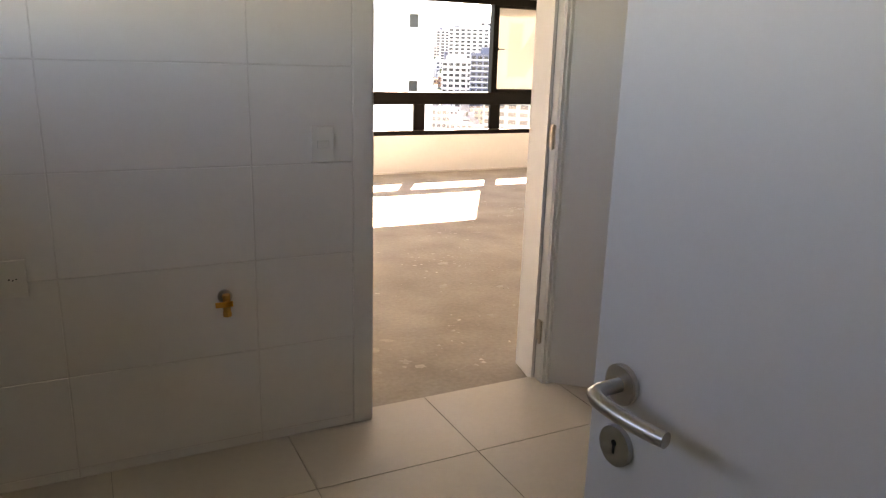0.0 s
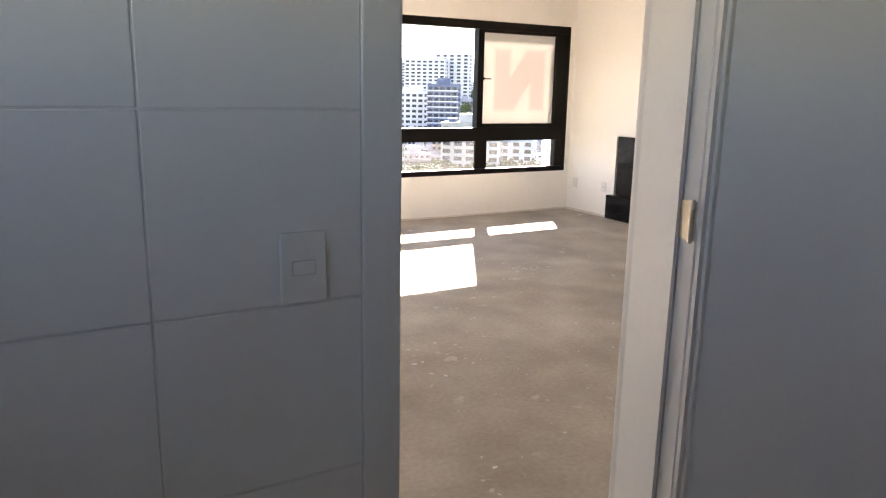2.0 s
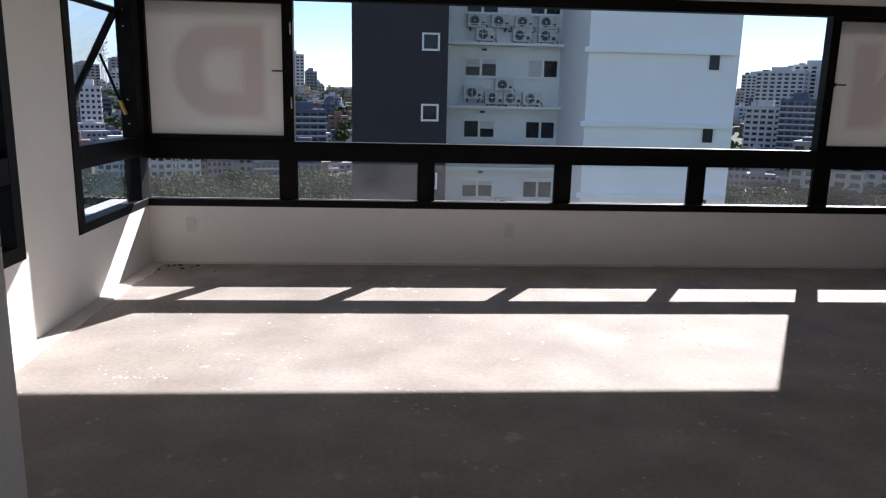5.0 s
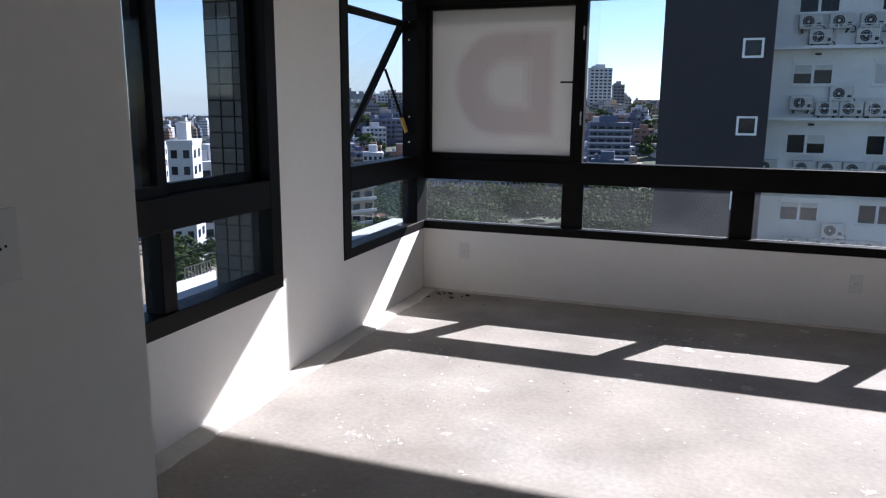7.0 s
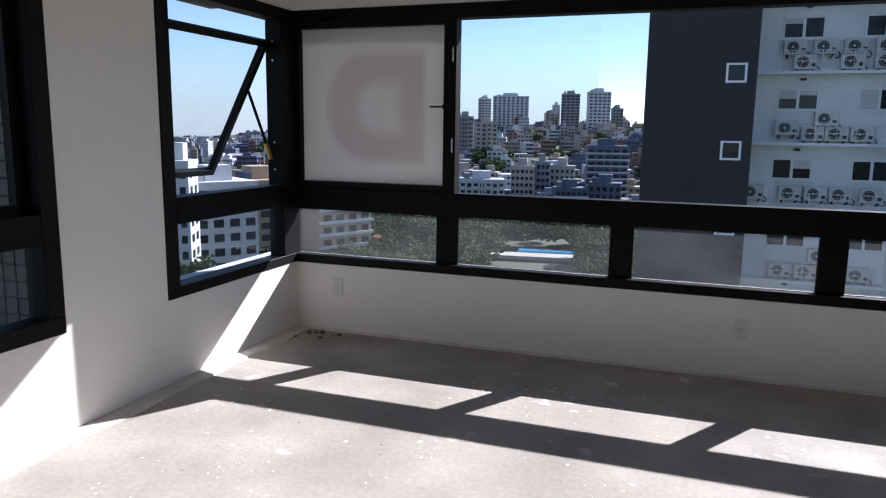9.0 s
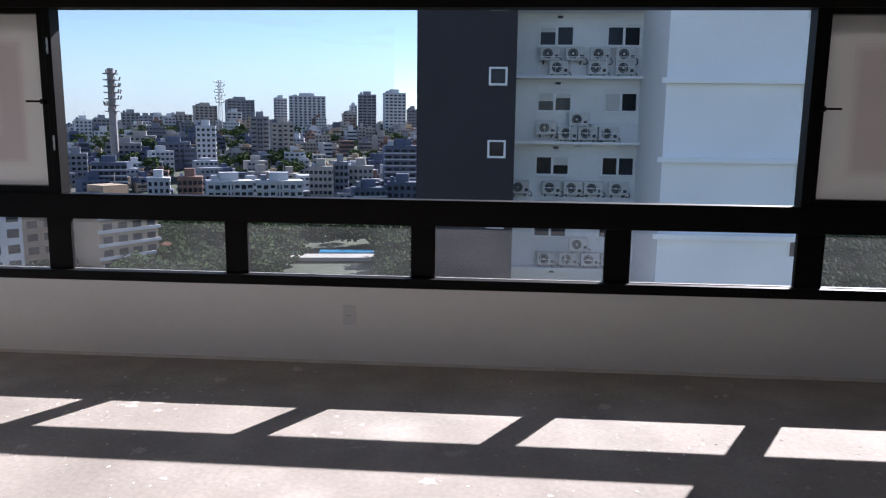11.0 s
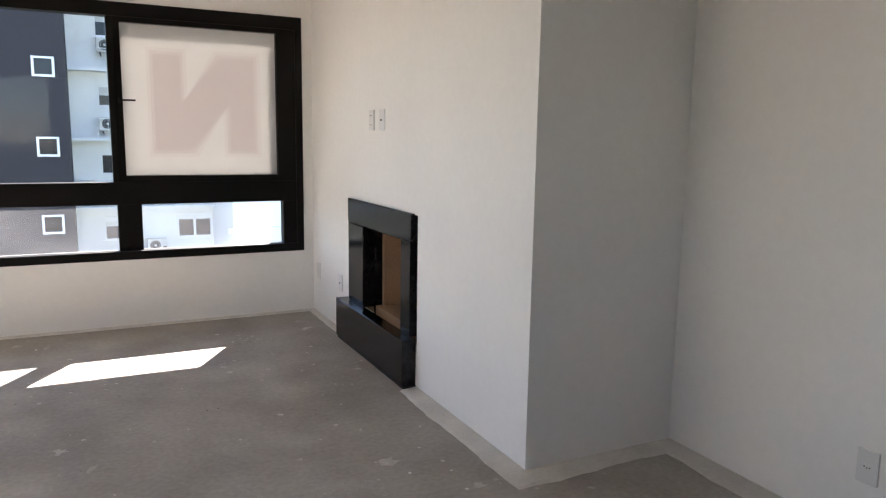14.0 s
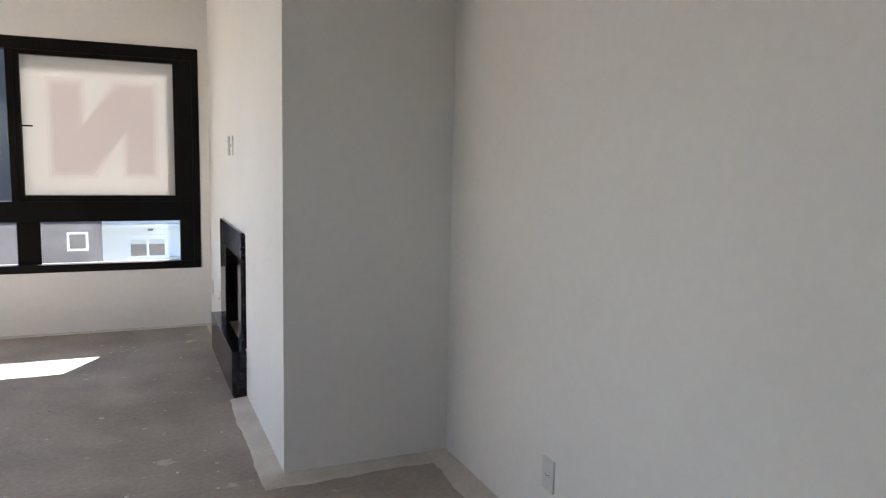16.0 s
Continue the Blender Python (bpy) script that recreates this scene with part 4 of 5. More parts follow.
def tower_block(name, deg, dist, w, d, top, wall, label, storey=3.0, bays=5, turn=0, style="windows"):
    """A far building as one thing: wall, roof block, floor bands, and each window of its two seen faces."""
    p = bearing(deg, dist)
    base = ground_z(p.x, p.y) - 1
    h = top - base
    t = thing(name, pose(p.x, p.y, base, 0, 0, -deg + turn), label, "building", "buildings of the city")
    part("wall", boxes((-w / 2, -d / 2, 0, w / 2, d / 2, h)), wall, t)
    roof = boxes((-w / 2 - 0.15, -d / 2 - 0.15, h, w / 2 + 0.15, d / 2 + 0.15, h + 0.9), (-w * 0.22, -d * 0.2, h + 0.9, w * 0.2, d * 0.25, h + 4.2))
    part("roof", roof, wall, t)
    rnd = random.Random(int(abs(deg) * 10 + dist))
    if w > 9:
        part("roof_tank", boxes((-w * 0.4, -d * 0.3, h + 0.9, -w * 0.27, d * 0.1, h + rnd.uniform(2.0, 3.4))), FAR_WALLS[rnd.choice((0, 2, 4))], t)
        part("roof_aerial", tube(bmesh.new(), (w * 0.1, 0, h + 0.9), (w * 0.1, 0, h + rnd.uniform(6, 9)), 0.12, 5), MAST, t)
    n = max(1, min(12, int((h - 2) / storey)))
    pitch = w / bays
    wide = 0.48 if style == "ribbons" else rnd.uniform(0.25, 0.38)
    tall = rnd.uniform(0.22, 0.30)
    shared = mesh_from(boxes((-pitch * wide, -0.08, -storey * tall, pitch * wide, 0.02, storey * tall)), "window", FAR_GLASS)
    side = mesh_from(boxes((-0.02, -d * 0.11, -storey * tall, 0.08, d * 0.11, storey * tall)), "window", FAR_GLASS)
    slab = mesh_from(boxes((-pitch * 0.44, -1.1, -storey * 0.46, pitch * 0.44, 0.0, -storey * 0.40), (-pitch * 0.44, -1.1, -storey * 0.40, pitch * 0.44, -1.0, -storey * 0.12)), "balcony", wall)
    if style == "balconies":
        part("fin", boxes((-0.35, -d / 2 - 1.3, 0, 0.35, -d / 2, h + 1.5)), wall, t)
    for k in range(n):
        z = h - (k + 0.55) * storey
        if style == "bands":
            part("band", boxes((-w / 2 - 0.5, -d / 2 - 0.5, z - storey * 0.48, w / 2 + 0.5, -d / 2, z - storey * 0.24)), FAR_WALLS[0], t)
        for b in range(bays):
            o = part("window", shared, None, t)
            o.location = (-w / 2 + (b + 0.5) * pitch, -d / 2, z)
            if style == "balconies" and b % 2 == 0:
                o = part("balcony", slab, None, t)
                o.location = (-w / 2 + (b + 0.5) * pitch, -d / 2, z)
        for b in (-0.25, 0.2):
            o = part("window", side, None, t)
            o.location = (w / 2, b * d, z)
    return t


W, C, G, B, S, O = FAR_WALLS
NAMED = [
    # bearing, distance, width, depth, top, wall, storey, bays, turn, style
    (-30.3, 699, 13, 9, 8, W, 3.0, 4, 6, "windows"), (-29.1, 760, 15, 9, 10, G, 3.0, 4, -2, "windows"),
    (-27.2, 820, 18, 11, 17, G, 3.0, 4, -2, "windows"), (-25.4, 900, 20, 12, 16, W, 3.0, 4, 10, "windows"),
    (-23.8, 920, 26, 16, 18, C, 3.0, 5, -2, "windows"), (-22.1, 860, 24, 15, 27, C, 3.0, 5, 10, "windows"),
    (-19.6, 830, 29, 16, 33, G, 3.0, 6, 10, "windows"), (-20.0, 790, 15, 9, 19, W, 3.0, 3, -2, "windows"),
    (-22.0, 450, 11, 9, 3, W, 3.0, 4, -2, "windows"), (-18.1, 520, 12, 9, 10, G, 3.0, 3, -2, "balconies"),
    (-16.5, 505, 15, 9, 6, C, 3.0, 4, 10, "balconies"), (-16.6, 860, 15, 9, 37, W, 3.0, 4, -2, "windows"),
    (-14.6, 840, 40, 16, 39, W, 3.0, 8, 2, "windows"), (-11.4, 850, 16, 10, 21, C, 3.0, 3, 10, "windows"),
    (-11.1, 900, 8, 9, 32, W, 3.0, 2, 10, "windows"), (-10.0, 780, 19, 12, 39, G, 3.0, 4, -2, "windows"),
    (-7.9, 700, 20, 13, 37, W, 3.0, 5, 10, "windows"), (-6.5, 760, 11, 9, 24, G, 3.0, 3, 10, "windows"),
    (-7.1, 360, 19, 12, -6, S, 3.0, 5, 6, "bands"), (-13.5, 330, 10, 9, -15, C, 3.0, 5, -2, "windows"),
    (-12.0, 335, 6, 9, -13, G, 3.0, 3, 6, "windows"), (-10.4, 340, 11, 9, -15, C, 3.0, 5, -2, "windows"),
    (-9.8, 300, 13, 9, -22, S, 3.0, 6, 10, "bands"), (-7.1, 305, 13, 9, -20, S, 3.0, 5, -2, "windows"),
    (-20.4, 312, 18, 11, -20, W, 3.0, 7, 6, "balconies"), (-16.7, 312, 19, 12, -20, W, 3.0, 7, 2, "balconies"),
    (-23.2, 325, 10, 9, -19, B, 3.0, 5, -2, "windows"), (-25.4, 335, 9, 9, -20, W, 3.0, 4, -2, "windows"),
    (-28.7, 400, 16, 10, -16, S, 3.0, 6, -2, "bands"), (-30.8, 449, 11, 9, -13, G, 3.0, 4, -2, "windows"),
    (-27.7, 490, 20, 13, -8, G, 3.0, 6, -2, "windows"), (-26.6, 560, 21, 13, -4, C, 3.0, 6, -2, "windows"),
    (-24.3, 480, 19, 12, -7, S, 3.0, 6, -2, "windows"),
    (-28.6, 190, 15, 15, -16, O, 3.1, 4, 32, "bands"), (-34.0, 200, 15, 16, -13, O, 3.1, 4, 22, "windows"), (-37.2, 165, 14, 12, -11, W, 3.1, 4, 20, "windows"),
    (-39.6, 150, 4.5, 9, -6, W, 3.1, 2, -12, "windows"), (-42.2, 220, 11, 10, -9.6, W, 3.1, 4, -8, "balconies"), (-47.6, 300, 9, 10, -4.6, W, 3.1, 3, -4, "windows"), (-46.1, 320, 9, 9, -7.4, B, 3.1, 3, -6, "bands"), (-44.8, 330, 6, 8, -16.5, B, 3.1, 2, -6, "bands"),
    (-53.9, 150, 15, 12, 3.2, W, 3.1, 1, -4, "ribbons"), (28.3, 620, 34, 18, 26, W, 3.0, 7, -10, "windows"), (30.4, 640, 30, 18, 32, W, 3.0, 5, -10, "windows"), (27.5, 430, 18, 16, 0, W, 3.0, 5, -8, "bands"), (29.7, 420, 17, 16, 4, S, 3.0, 5, -8, "bands"), (28.9, 700, 16, 16, 31, C, 3.0, 4, -8, "windows"),
    (32.0, 300, 24, 16, -12, C, 3.0, 5, -8, "windows"), (34.3, 320, 30, 16, -10, W, 3.0, 6, -8, "windows"), (33.5, 700, 30, 18, 30, C, 3.0, 6, -8, "windows"), (26.6, 800, 24, 18, 30, W, 3.0, 5, -8, "windows"),
]
LABELS = {W: "white far apartment block with rows of windows", C: "cream far apartment block with rows of windows", G: "grey far apartment block with rows of windows", B: "brick-red far apartment block", S: "slate-blue far apartment block", O: "ochre far apartment block with balconies"}
for deg, dist, w, d, top, wall, st, bays, turn, style in NAMED:
    tower_block("apartment_block", deg, dist, w, d, top, wall, LABELS[wall], st, bays, turn, style)


# the rest of the city: too many to count, joined by facade colour
def city(name, count, wall, seed, lo, hi):
    rnd = random.Random(seed)
    v, f, gv, gf = [], [], [], []

    def add(vs, fs, cx, cy, ang, x0, y0, z0, x1, y1, z1):
        c, s, b = math.cos(ang), math.sin(ang), len(vs)
        for z in (z0, z1):
            for y in (y0, y1):
                for x in (x0, x1):
                    vs.append((cx + x * c - y * s, cy + x * s + y * c, z))
        fs += [tuple(b + i for i in q) for q in ((0, 2, 3, 1), (4, 5, 7, 6), (0, 1, 5, 4), (2, 6, 7, 3), (0, 4, 6, 2), (1, 3, 7, 5))]

    for _ in range(count):
        deg = rnd.uniform(lo, hi)
        dist = 315 + 1065 * rnd.random() ** 0.8
        if deg < -38:
            dist = 260 + 3200 * rnd.random() ** 0.9
        p = bearing(deg, dist)
        z0 = ground_z(p.x, p.y) - 2
        w, d = rnd.uniform(6, 14), rnd.uniform(7, 12)
        h = rnd.choice([6, 7, 9, 12, 14, 16, 19]) * rnd.uniform(0.8, 1.1)
        if deg > -38:
            h *= 0.75 if dist < 700 else 1.0
        ang = radians(-deg + (rnd.uniform(-5, 25) if deg > -36 else rnd.uniform(-35, 0)))
        add(v, f, p.x, p.y, ang, -w / 2, -d / 2, z0, w / 2, d / 2, z0 + h)
        if rnd.random() < 0.8:
            add(v, f, p.x, p.y, ang, -w * 0.2, -d * 0.2, z0 + h, w * 0.2, d * 0.2, z0 + h + rnd.uniform(1.5, 4))
        bays, kind = max(2, int(w / rnd.uniform(2.0, 3.2))), rnd.random()
        pitch, tall = w / bays, rnd.uniform(0.5, 0.75)
        for k in range(int(h / 3.0)):
            z = z0 + h - 3.0 * (k + 0.6)
            if kind < 0.35:
                add(v, f, p.x, p.y, ang, -w / 2 + 0.4, -d / 2 - 1.0, z - 1.5, w / 2 - 0.4, -d / 2, z - 0.75)
            if kind > 0.8:
                add(gv, gf, p.x, p.y, ang, -w / 2 + 0.3, -d / 2 - 0.1, z - tall, w / 2 - 0.3, -d / 2 + 0.1, z + tall)
            else:
                for b in range(bays):
                    x = -w / 2 + (b + 0.5) * pitch
                    add(gv, gf, p.x, p.y, ang, x - pitch * 0.3, -d / 2 - 0.1, z - tall, x + pitch * 0.3, -d / 2 + 0.1, z + tall)
            for b in range(3):
                y = -d / 2 + (b + 0.5) * d / 3
                add(gv, gf, p.x, p.y, ang, w / 2 - 0.1, y - 0.7, z - tall, w / 2 + 0.1, y + 0.7, z + tall)
    for nm, vs, fs, mt, lab in ((name, v, f, wall, "far city buildings crowding the hillside and the plain"), (name + "_windows", gv, gf, FAR_GLASS_ISLAND, "windows of the far city buildings")):
        me = bpy.data.meshes.new(nm)
        me.from_pydata(vs, [], fs)
        me.materials.append(mt)
        tagged(new(nm, me), lab, "city", kind="stuff")


for nm, n, wall, seed in (("city_white", 820, W, 11), ("city_cream", 560, C, 12), ("city_grey", 800, G, 13), ("city_brick", 380, B, 14), ("city_slate", 640, S, 15), ("city_ochre", 240, O, 16)):
    city(nm, n, wall, seed, -66, 40)


def woods(name, count, seed, lo, hi, near, far, label):
    """Many small trees: a trunk and a crown of clumps each, joined, since nobody could count them."""
    rnd = random.Random(seed)
    v, f = [], []
    for _ in range(count):
        deg, dist = rnd.uniform(lo, hi), rnd.uniform(near, far)
        p = bearing(deg, dist)
        z = ground_z(p.x, p.y)
        size = rnd.uniform(3.0, 6.5)
        if name == "woods_park" and -15.5 < deg < -8.5 and dist < 232:
            continue
        for k in range(150 if name in ("woods_park", "woods_east") else 70):
            q = Vector((rnd.gauss(0, 1), rnd.gauss(0, 1), rnd.gauss(0, 1))).normalized() * rnd.uniform(0.5, 1.0) * size
            c = p + Vector((q.x, q.y, z + size * 1.15 + q.z * 0.6))
            r = size * (rnd.uniform(0.08, 0.18) if name in ("woods_park", "woods_east") else rnd.uniform(0.13, 0.25))
            b = len(v)
            for o in ((1, 0, 0), (0, 1, 0), (-1, 0, 0), (0, -1, 0), (0, 0, 0.9), (0, 0, -0.7)):
                v.append((c.x + o[0] * r * rnd.uniform(0.6, 1.3), c.y + o[1] * r * rnd.uniform(0.6, 1.3), c.z + o[2] * r * rnd.uniform(0.7, 1.2)))
            f += [(b, b + 1, b + 4), (b + 1, b + 2, b + 4), (b + 2, b + 3, b + 4), (b + 3, b, b + 4), (b + 1, b, b + 5), (b + 2, b + 1, b + 5), (b + 3, b + 2, b + 5), (b, b + 3, b + 5)]
    me = bpy.data.meshes.new(name)
    me.from_pydata(v, [], f)
    me.materials.append(FOLIAGE)
    tagged(new(name, me), label, "trees", kind="stuff")


woods("woods_park", 420, 21, -34, 8, 165, 285, "dark green park trees below the towers")
woods("woods_hill", 620, 22, -34, 40, 420, 800, "green trees between the hillside buildings")
woods("woods_east", 260, 23, 22, 42, 150, 300, "green park trees beyond the tower")
woods("woods_west", 300, 24, -64, -34, 140, 420, "green street trees among low roofs")


def roof_house(deg, dist, w, d, h, label):
    p = bearing(deg, dist)
    z = ground_z(p.x, p.y)
    t = thing("house", pose(p.x, p.y, z, 0, 0, -deg + 20), label, "house", "houses in the park")
    part("wall", boxes((-w / 2, -d / 2, 0, w / 2, d / 2, h)), C, t)
    part("roof", prism([(-w / 2 - 0.6, h), (0, h + w * 0.28), (w / 2 + 0.6, h)], -d / 2 - 0.6, d / 2 + 0.6, lambda u, v, q: Vector((u, q, v))), ROOF_TILE, t)
    for x in (-w * 0.25, w * 0.2):
        part("window", boxes((x - 0.6, -d / 2 - 0.06, h * 0.4, x + 0.6, -d / 2 + 0.02, h * 0.75)), FAR_GLASS, t)


for r in ((-24.5, 205, 11, 9, 6), (-26.5, 235, 9, 8, 5), (-31.5, 190, 10, 9, 6), (-22.0, 250, 10, 9, 6)):
    roof_house(*r, "small house with a clay tile roof among trees")

# park pool and court
pc = bearing(-12.0, 222)
structure("pavement_court", boxes((-15, -4, -0.5, 14, 3, 0.6), m=pose(pc.x, pc.y, ground_z(pc.x, pc.y) + 1.0, 0, 0, 8)), COURT, "pale paved court in the park", "pavement")
pool = structure("pool", boxes((-7, 5, -0.5, 11, 10, 0.8), m=pose(pc.x, pc.y, ground_z(pc.x, pc.y) + 1.0, 0, 0, 8)), WATER, "blue outdoor pool in the park", "pool")


def mast(deg, dist, base, top, r, mat, label, solid):
    p = bearing(deg, dist)
    t = thing("radio_mast", (p.x, p.y, base), label, "mast", "radio masts")
    h = top - base
    m = bmesh.new()
    if solid:
        tube(m, (0, 0, 0), (0, 0, h), r, 10, r * 0.75)
    else:
        for a in range(3):
            c, s = math.cos(a * 2.09), math.sin(a * 2.09)
            tube(m, (r * c, r * s, 0), (r * 0.5 * c, r * 0.5 * s, h), 0.35, 6)
        for k in range(8):
            tube(m, (-r, 0, h * k / 8), (r, 0, h * (k + 1) / 8), 0.25, 5)
    part("shaft", m, mat, t)
    rnd = random.Random(int(dist))
    for k in range(7):
        z = h * (0.62 + 0.055 * k)
        part("platform", tube(bmesh.new(), (0, 0, z), (0, 0, z + 0.5), r * 1.7, 10), mat, t)
        for q in range(3):
            a = rnd.uniform(0, 6.3)
            part("antenna", tube(bmesh.new(), (r * 1.8 * math.cos(a), r * 1.8 * math.sin(a), z), (r * 2.1 * math.cos(a), r * 2.1 * math.sin(a), z + 2.2), 0.5, 6), mat, t)


mast(-28.3, 480, -30, 36.6, 2.6, MAST, "dark concrete radio mast with antenna rings", True)
mast(-21.0, 800, -8, 52.5, 2.6, MAST_WHITE, "pale lattice radio mast with platforms", False)

# glowing shell far behind the city: thin fair-weather cloud and painted horizon haze
cloud_haze_mat = bpy.data.materials.new("thin cloud and glowing haze")
cloud_haze_mat.use_nodes = True
ct = cloud_haze_mat.node_tree
ct.nodes.remove(ct.nodes["Principled BSDF"])
c_tr, c_em, c_mix, c_ns, c_rg, c_mp, c_tc = (ct.nodes.new(k) for k in ("ShaderNodeBsdfTransparent", "ShaderNodeEmission", "ShaderNodeMixShader", "ShaderNodeTexNoise", "ShaderNodeMapRange", "ShaderNodeMapping", "ShaderNodeNewGeometry"))
c_sep, c_hz, c_max = (ct.nodes.new(k) for k in ("ShaderNodeSeparateXYZ", "ShaderNodeMapRange", "ShaderNodeMath"))
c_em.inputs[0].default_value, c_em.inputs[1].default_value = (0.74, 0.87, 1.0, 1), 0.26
c_mp.inputs["Scale"].default_value = (0.0011, 0.0011, 0.0075)
c_ns.inputs["Scale"].default_value, c_ns.inputs["Detail"].default_value = 1.0, 6
c_rg.inputs[1].default_value, c_rg.inputs[2].default_value, c_rg.inputs[3].default_value, c_rg.inputs[4].default_value = 0.52, 0.78, 0.0, 0.42
ct.links.new(c_tc.outputs["Position"], c_mp.inputs[0])
ct.links.new(c_mp.outputs[0], c_ns.inputs["Vector"])
ct.links.new(c_ns.outputs[0], c_rg.inputs[0])
# bluish haze painted in by height, strongest at the horizon
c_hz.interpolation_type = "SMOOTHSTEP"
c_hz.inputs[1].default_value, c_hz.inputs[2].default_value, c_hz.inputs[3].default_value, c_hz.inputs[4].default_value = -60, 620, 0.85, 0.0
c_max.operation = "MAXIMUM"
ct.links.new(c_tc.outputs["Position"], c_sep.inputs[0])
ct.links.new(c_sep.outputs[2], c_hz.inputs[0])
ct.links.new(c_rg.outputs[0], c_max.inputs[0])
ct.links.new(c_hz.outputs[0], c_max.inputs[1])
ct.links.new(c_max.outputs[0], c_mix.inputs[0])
ct.links.new(c_tr.outputs[0], c_mix.inputs[1])
ct.links.new(c_em.outputs[0], c_mix.inputs[2])
ct.links.new(c_mix.outputs[0], ct.nodes["Material Output"].inputs[0])
cm = bmesh.new()
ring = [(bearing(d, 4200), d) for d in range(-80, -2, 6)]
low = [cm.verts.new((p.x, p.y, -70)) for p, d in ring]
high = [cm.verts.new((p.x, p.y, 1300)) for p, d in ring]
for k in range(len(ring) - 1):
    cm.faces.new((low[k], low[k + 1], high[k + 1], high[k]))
clouds = structure("backdrop_cloud_haze", cm, cloud_haze_mat, "glowing backdrop of thin fair-weather cloud and painted horizon haze", "clouds")
clouds.visible_shadow = False

# the lower building below the west windows: concrete block, dishes, wooden deck, shrubs
roofblock = thing("rooftop_building", (-38, 28, -40), "lower building with a concrete roof block and wooden deck", "building")
part("wall", boxes((-12, -14, 0, 10.5, 16, 30.4)), CONCRETE, roofblock)
tank = part("roof_block", boxes((7.0, 2.2, 30.4, 9.9, 7.4, 33.4)), ROOF_CONCRETE, roofblock, "stained pale concrete block")
part("parapet", boxes((6.9, 2.1, 33.4, 10.0, 2.3, 33.6), (6.9, 7.3, 33.4, 10.0, 7.5, 33.6), (6.9, 2.3, 33.4, 7.1, 7.3, 33.6), (9.8, 2.3, 33.4, 10.0, 7.3, 33.6)), CONCRETE, tank)
beam = bmesh.new()
tube(beam, (6.2, 2.0, 33.5), (10.5, 2.7, 33.68), 0.07, 6)
tube(beam, (7.4, 5.9, 33.7), (10.6, 6.3, 33.1), 0.07, 6)
tube(beam, (9.4, 2.6, 33.7), (9.5, 7.2, 34.1), 0.06, 6)
part("beam", beam, MAST, tank)
for x, y, q in ((8.9, 2.9, 0.50), (9.2, 4.6, 0.42), (9.2, 5.3, 0.36)):
    dish = bmesh.new()
    tube(dish, (x, y, 33.95), (x + 0.14, y - 0.02, 34.08), 0.12, 16, q)
    tube(dish, (x, y, 33.3), (x, y, 33.95), 0.04, 6)
    part("satellite_dish", dish, WHITE_ALU, tank, "white satellite dish")
board = mesh_from(boxes((-0.5, 0.006, 0, 12.0, 0.294, 0.06)), "deck_board", DECK)
for k in range(38):
    o = part("deck_board", board, None, roofblock)
    o.location = (-3.5, -11.0 + 0.3 * k, 30.4)
part("roof_membrane", boxes((2.6, -4.0, 30.46, 8.2, -0.6, 30.52)), TARP, roofblock, "dark grey roof membrane")
part("low_wall", boxes((-11.8, 0.8, 30.4, 6.6, 1.0, 31.1)), CONCRETE, roofblock)
part("parapet", boxes((10.25, 7.6, 30.4, 10.5, 12.2, 31.0)), TOWER_PALE, roofblock, "white rendered roof parapet")
for k in range(9):
    part("rail_post", boxes((10.34, 9.4 + k * 0.3, 31.0, 10.38, 9.48 + k * 0.3, 31.7)), AC_DARK, roofblock)
part("handrail", boxes((10.33, 9.4, 31.7, 10.39, 11.9, 31.75)), AC_DARK, roofblock)
rnd_s = random.Random(31)
sv, sf = [], []
for k in range(3600):
    cx, cy = -38 + rnd_s.uniform(-9, 6.0), 28 + rnd_s.uniform(1.4, 6.5)
    if k > 1500:
        cx, cy = -38 + rnd_s.uniform(3.5, 9.6), 28 + rnd_s.uniform(7.8, 15.4)
    cz = -9.5 + (0.9 + 0.7 * noise.noise(Vector((cx * 0.5, cy * 0.5, 0)))) * (1.5 if k < 1500 else 2.1) * rnd_s.random() ** 0.6
    b, q = len(sv), rnd_s.uniform(0.09, 0.22)
    for o in ((1, 0, 0), (0, 1, 0), (-1, 0, 0), (0, -1, 0), (0, 0, 0.8), (0, 0, -0.7)):
        sv.append((cx + o[0] * q * rnd_s.uniform(0.6, 1.4), cy + o[1] * q * rnd_s.uniform(0.6, 1.4), cz + o[2] * q))
    sf += [(b, b + 1, b + 4), (b + 1, b + 2, b + 4), (b + 2, b + 3, b + 4), (b + 3, b, b + 4), (b + 1, b, b + 5), (b + 2, b + 1, b + 5), (b + 3, b + 2, b + 5), (b, b + 3, b + 5)]
shrub_mesh = bpy.data.meshes.new("roof_shrubs")
shrub_mesh.from_pydata(sv, [], sf)
shrub_mesh.materials.append(FOLIAGE)
tagged(new("roof_shrubs", shrub_mesh), "green shrubs in the roof garden behind the deck", "shrubs", kind="stuff")

# ---- pieces: wall tiles, floor tiles, pillar tiles ----
TW, TH, GAP = 0.598, 0.326, 0.003
tile_mesh = mesh_from(rounded(GAP / 2, -0.009, GAP / 2, TW - GAP / 2, 0.0, TH - GAP / 2, 0.0015, 1), "tile", WALL_TILE)


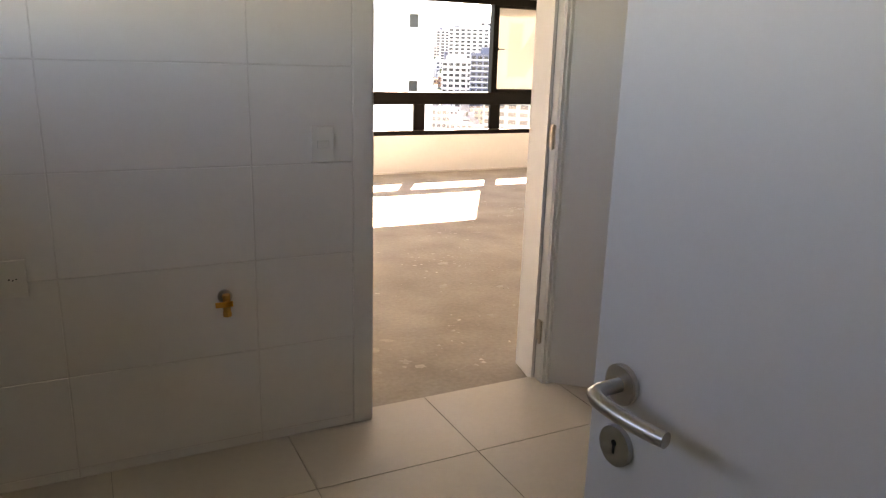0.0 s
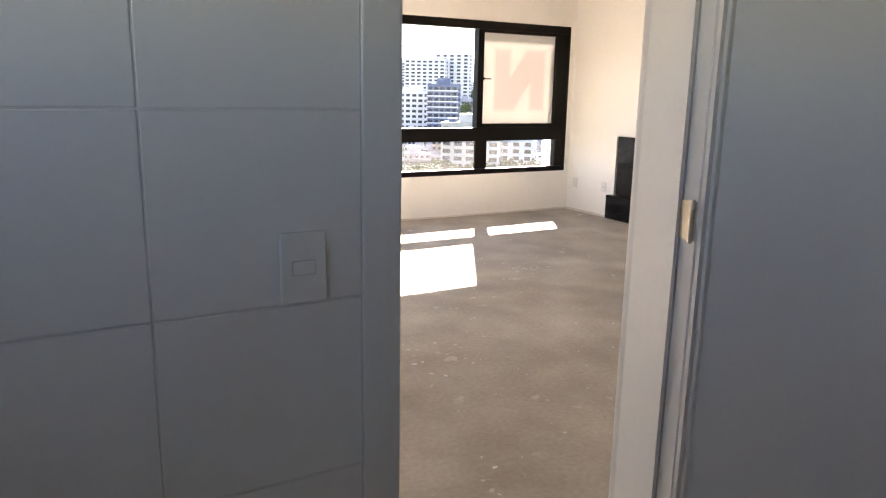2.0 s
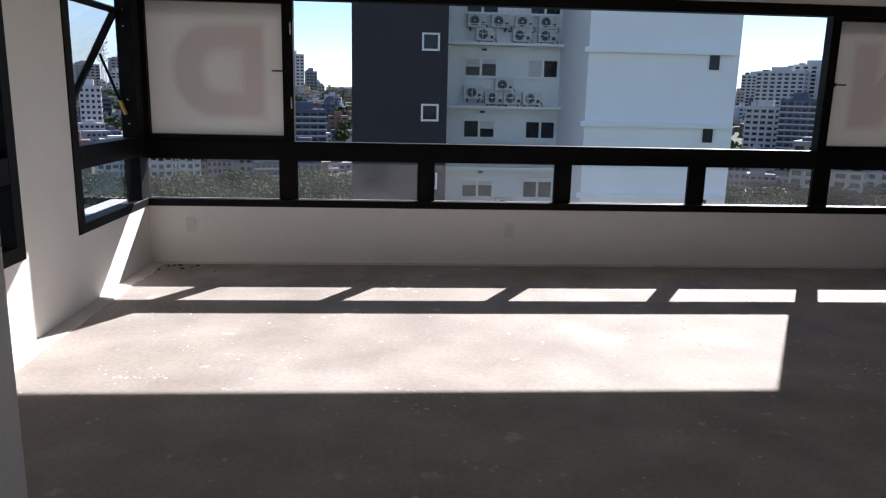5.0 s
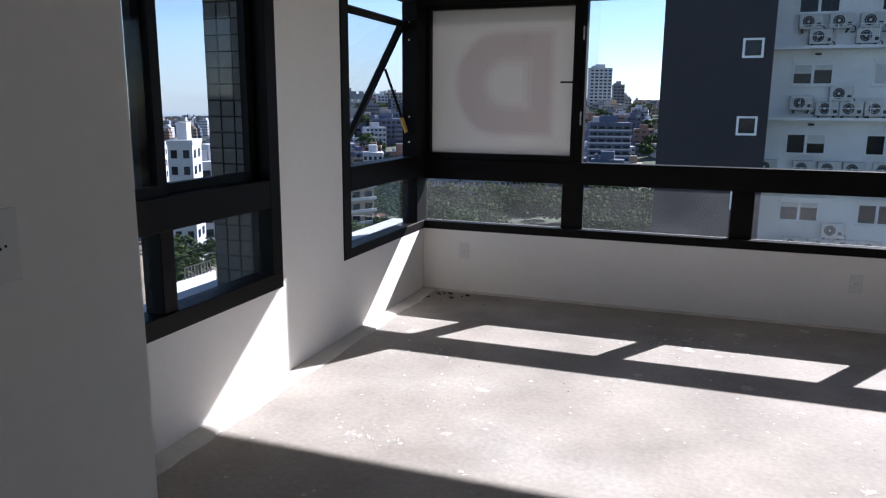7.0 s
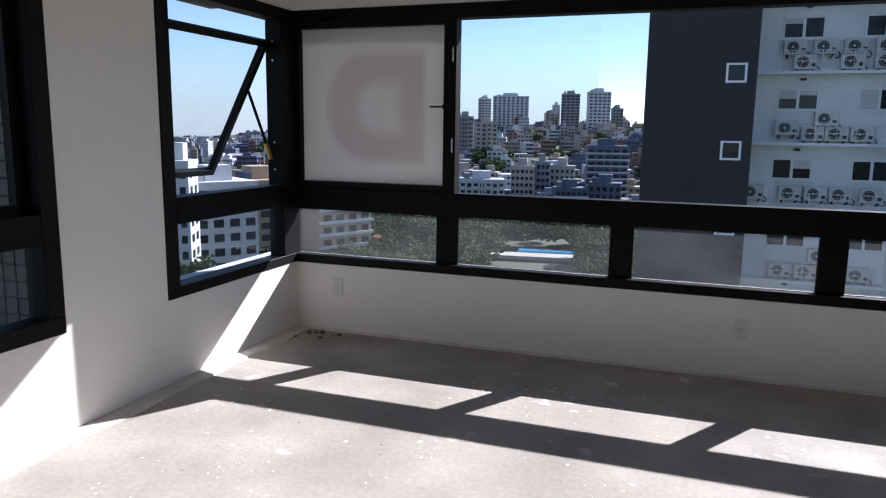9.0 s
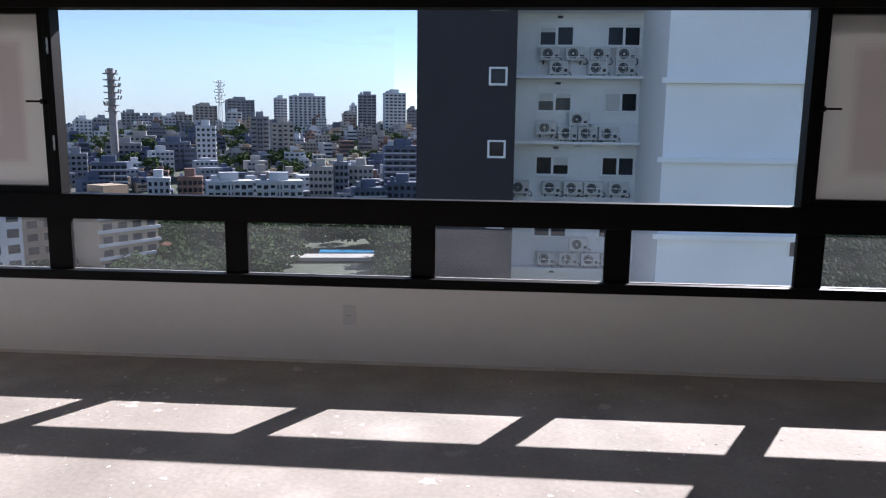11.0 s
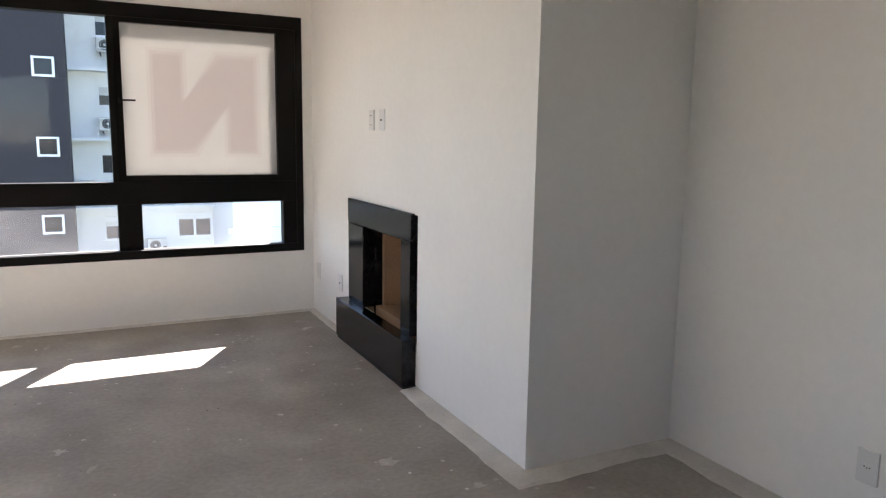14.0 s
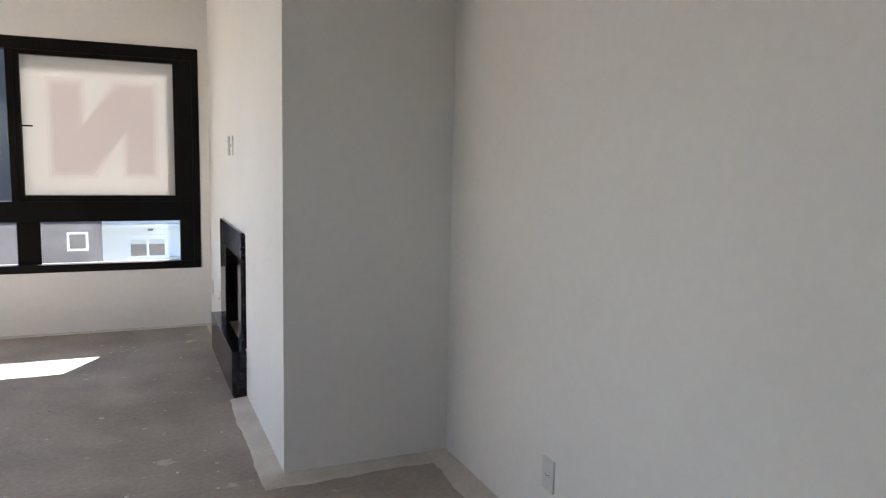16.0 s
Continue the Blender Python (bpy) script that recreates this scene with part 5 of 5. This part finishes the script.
def cut_tile(x0, x1, z0, z1):
    return mesh_from(rounded(x0 + GAP / 2, KY0 - 0.009, z0 + GAP / 2, x1 - GAP / 2, KY0, z1 - GAP / 2, 0.0015, 1), "tile", WALL_TILE)


Z_JOINT = 1.043
for c in range(-4, 5):
    x0 = -0.048 + c * TW
    x1 = x0 + TW
    for r in range(-4, 6):
        z0, z1 = Z_JOINT + r * TH, Z_JOINT + (r + 1) * TH
        for lo, hi in ((KX0, 0.902), (1.89, 2.75)):
            a, b, zz0, zz1 = max(x0, lo), min(x1, hi), max(z0, KF), min(z1, TOP)
            if b - a < 0.02 or zz1 - zz0 < 0.02:
                continue
            if a == x0 and b == x1 and zz0 == z0 and zz1 == z1:
                o = part("tile", tile_mesh, None, tile_wall)
                o.location = (x0, KY0, z0)
            else:
                part("tile", cut_tile(a, b, zz0, zz1), None, tile_wall)
FT = 0.60
ft_mesh = mesh_from(rounded(0.0015, 0.0015, -0.008, FT - 0.0015, FT - 0.0015, 0.004, 0.001, 1), "tile", FLOOR_TILE)
for i in range(-4, 3):
    for j in range(-6, 1):
        x0, y0 = max(1.245 + i * FT, KX0), 1.645 + j * FT
        x1, y1 = min(1.245 + (i + 1) * FT, 2.75 if y0 > KS else 1.0), min(y0 + FT, 2.112)
        if x1 - x0 > FT - 0.001 and y1 - y0 > FT - 0.001:
            o = part("tile", ft_mesh, None, kfloor)
            o.location = (x0, y0, KF - 0.004)
        elif x1 - x0 > 0.02 and y1 - y0 > 0.02:
            part("tile", mesh_from(rounded(x0 + 0.0015, y0 + 0.0015, KF - 0.012, x1 - 0.0015, y1 - 0.0015, KF, 0.001, 1), "tile", FLOOR_TILE), None, kfloor)
pt = mesh_from(rounded(0.003, -0.006, 0.003, 0.073, 0.0, 0.073, 0.002, 1), "tile", PILLAR_TILE)
for k in range(23):
    for i in range(3):
        o = part("tile", pt, None, pillar)
        o.location = (-0.987 + i * 0.076, 5.83, 0.48 + k * 0.076)
    for i in range(8):
        o = part("tile", pt, None, pillar)
        o.matrix_basis = pose(-0.99, 6.46 - i * 0.076, 0.48 + k * 0.076, 0, 0, -90)
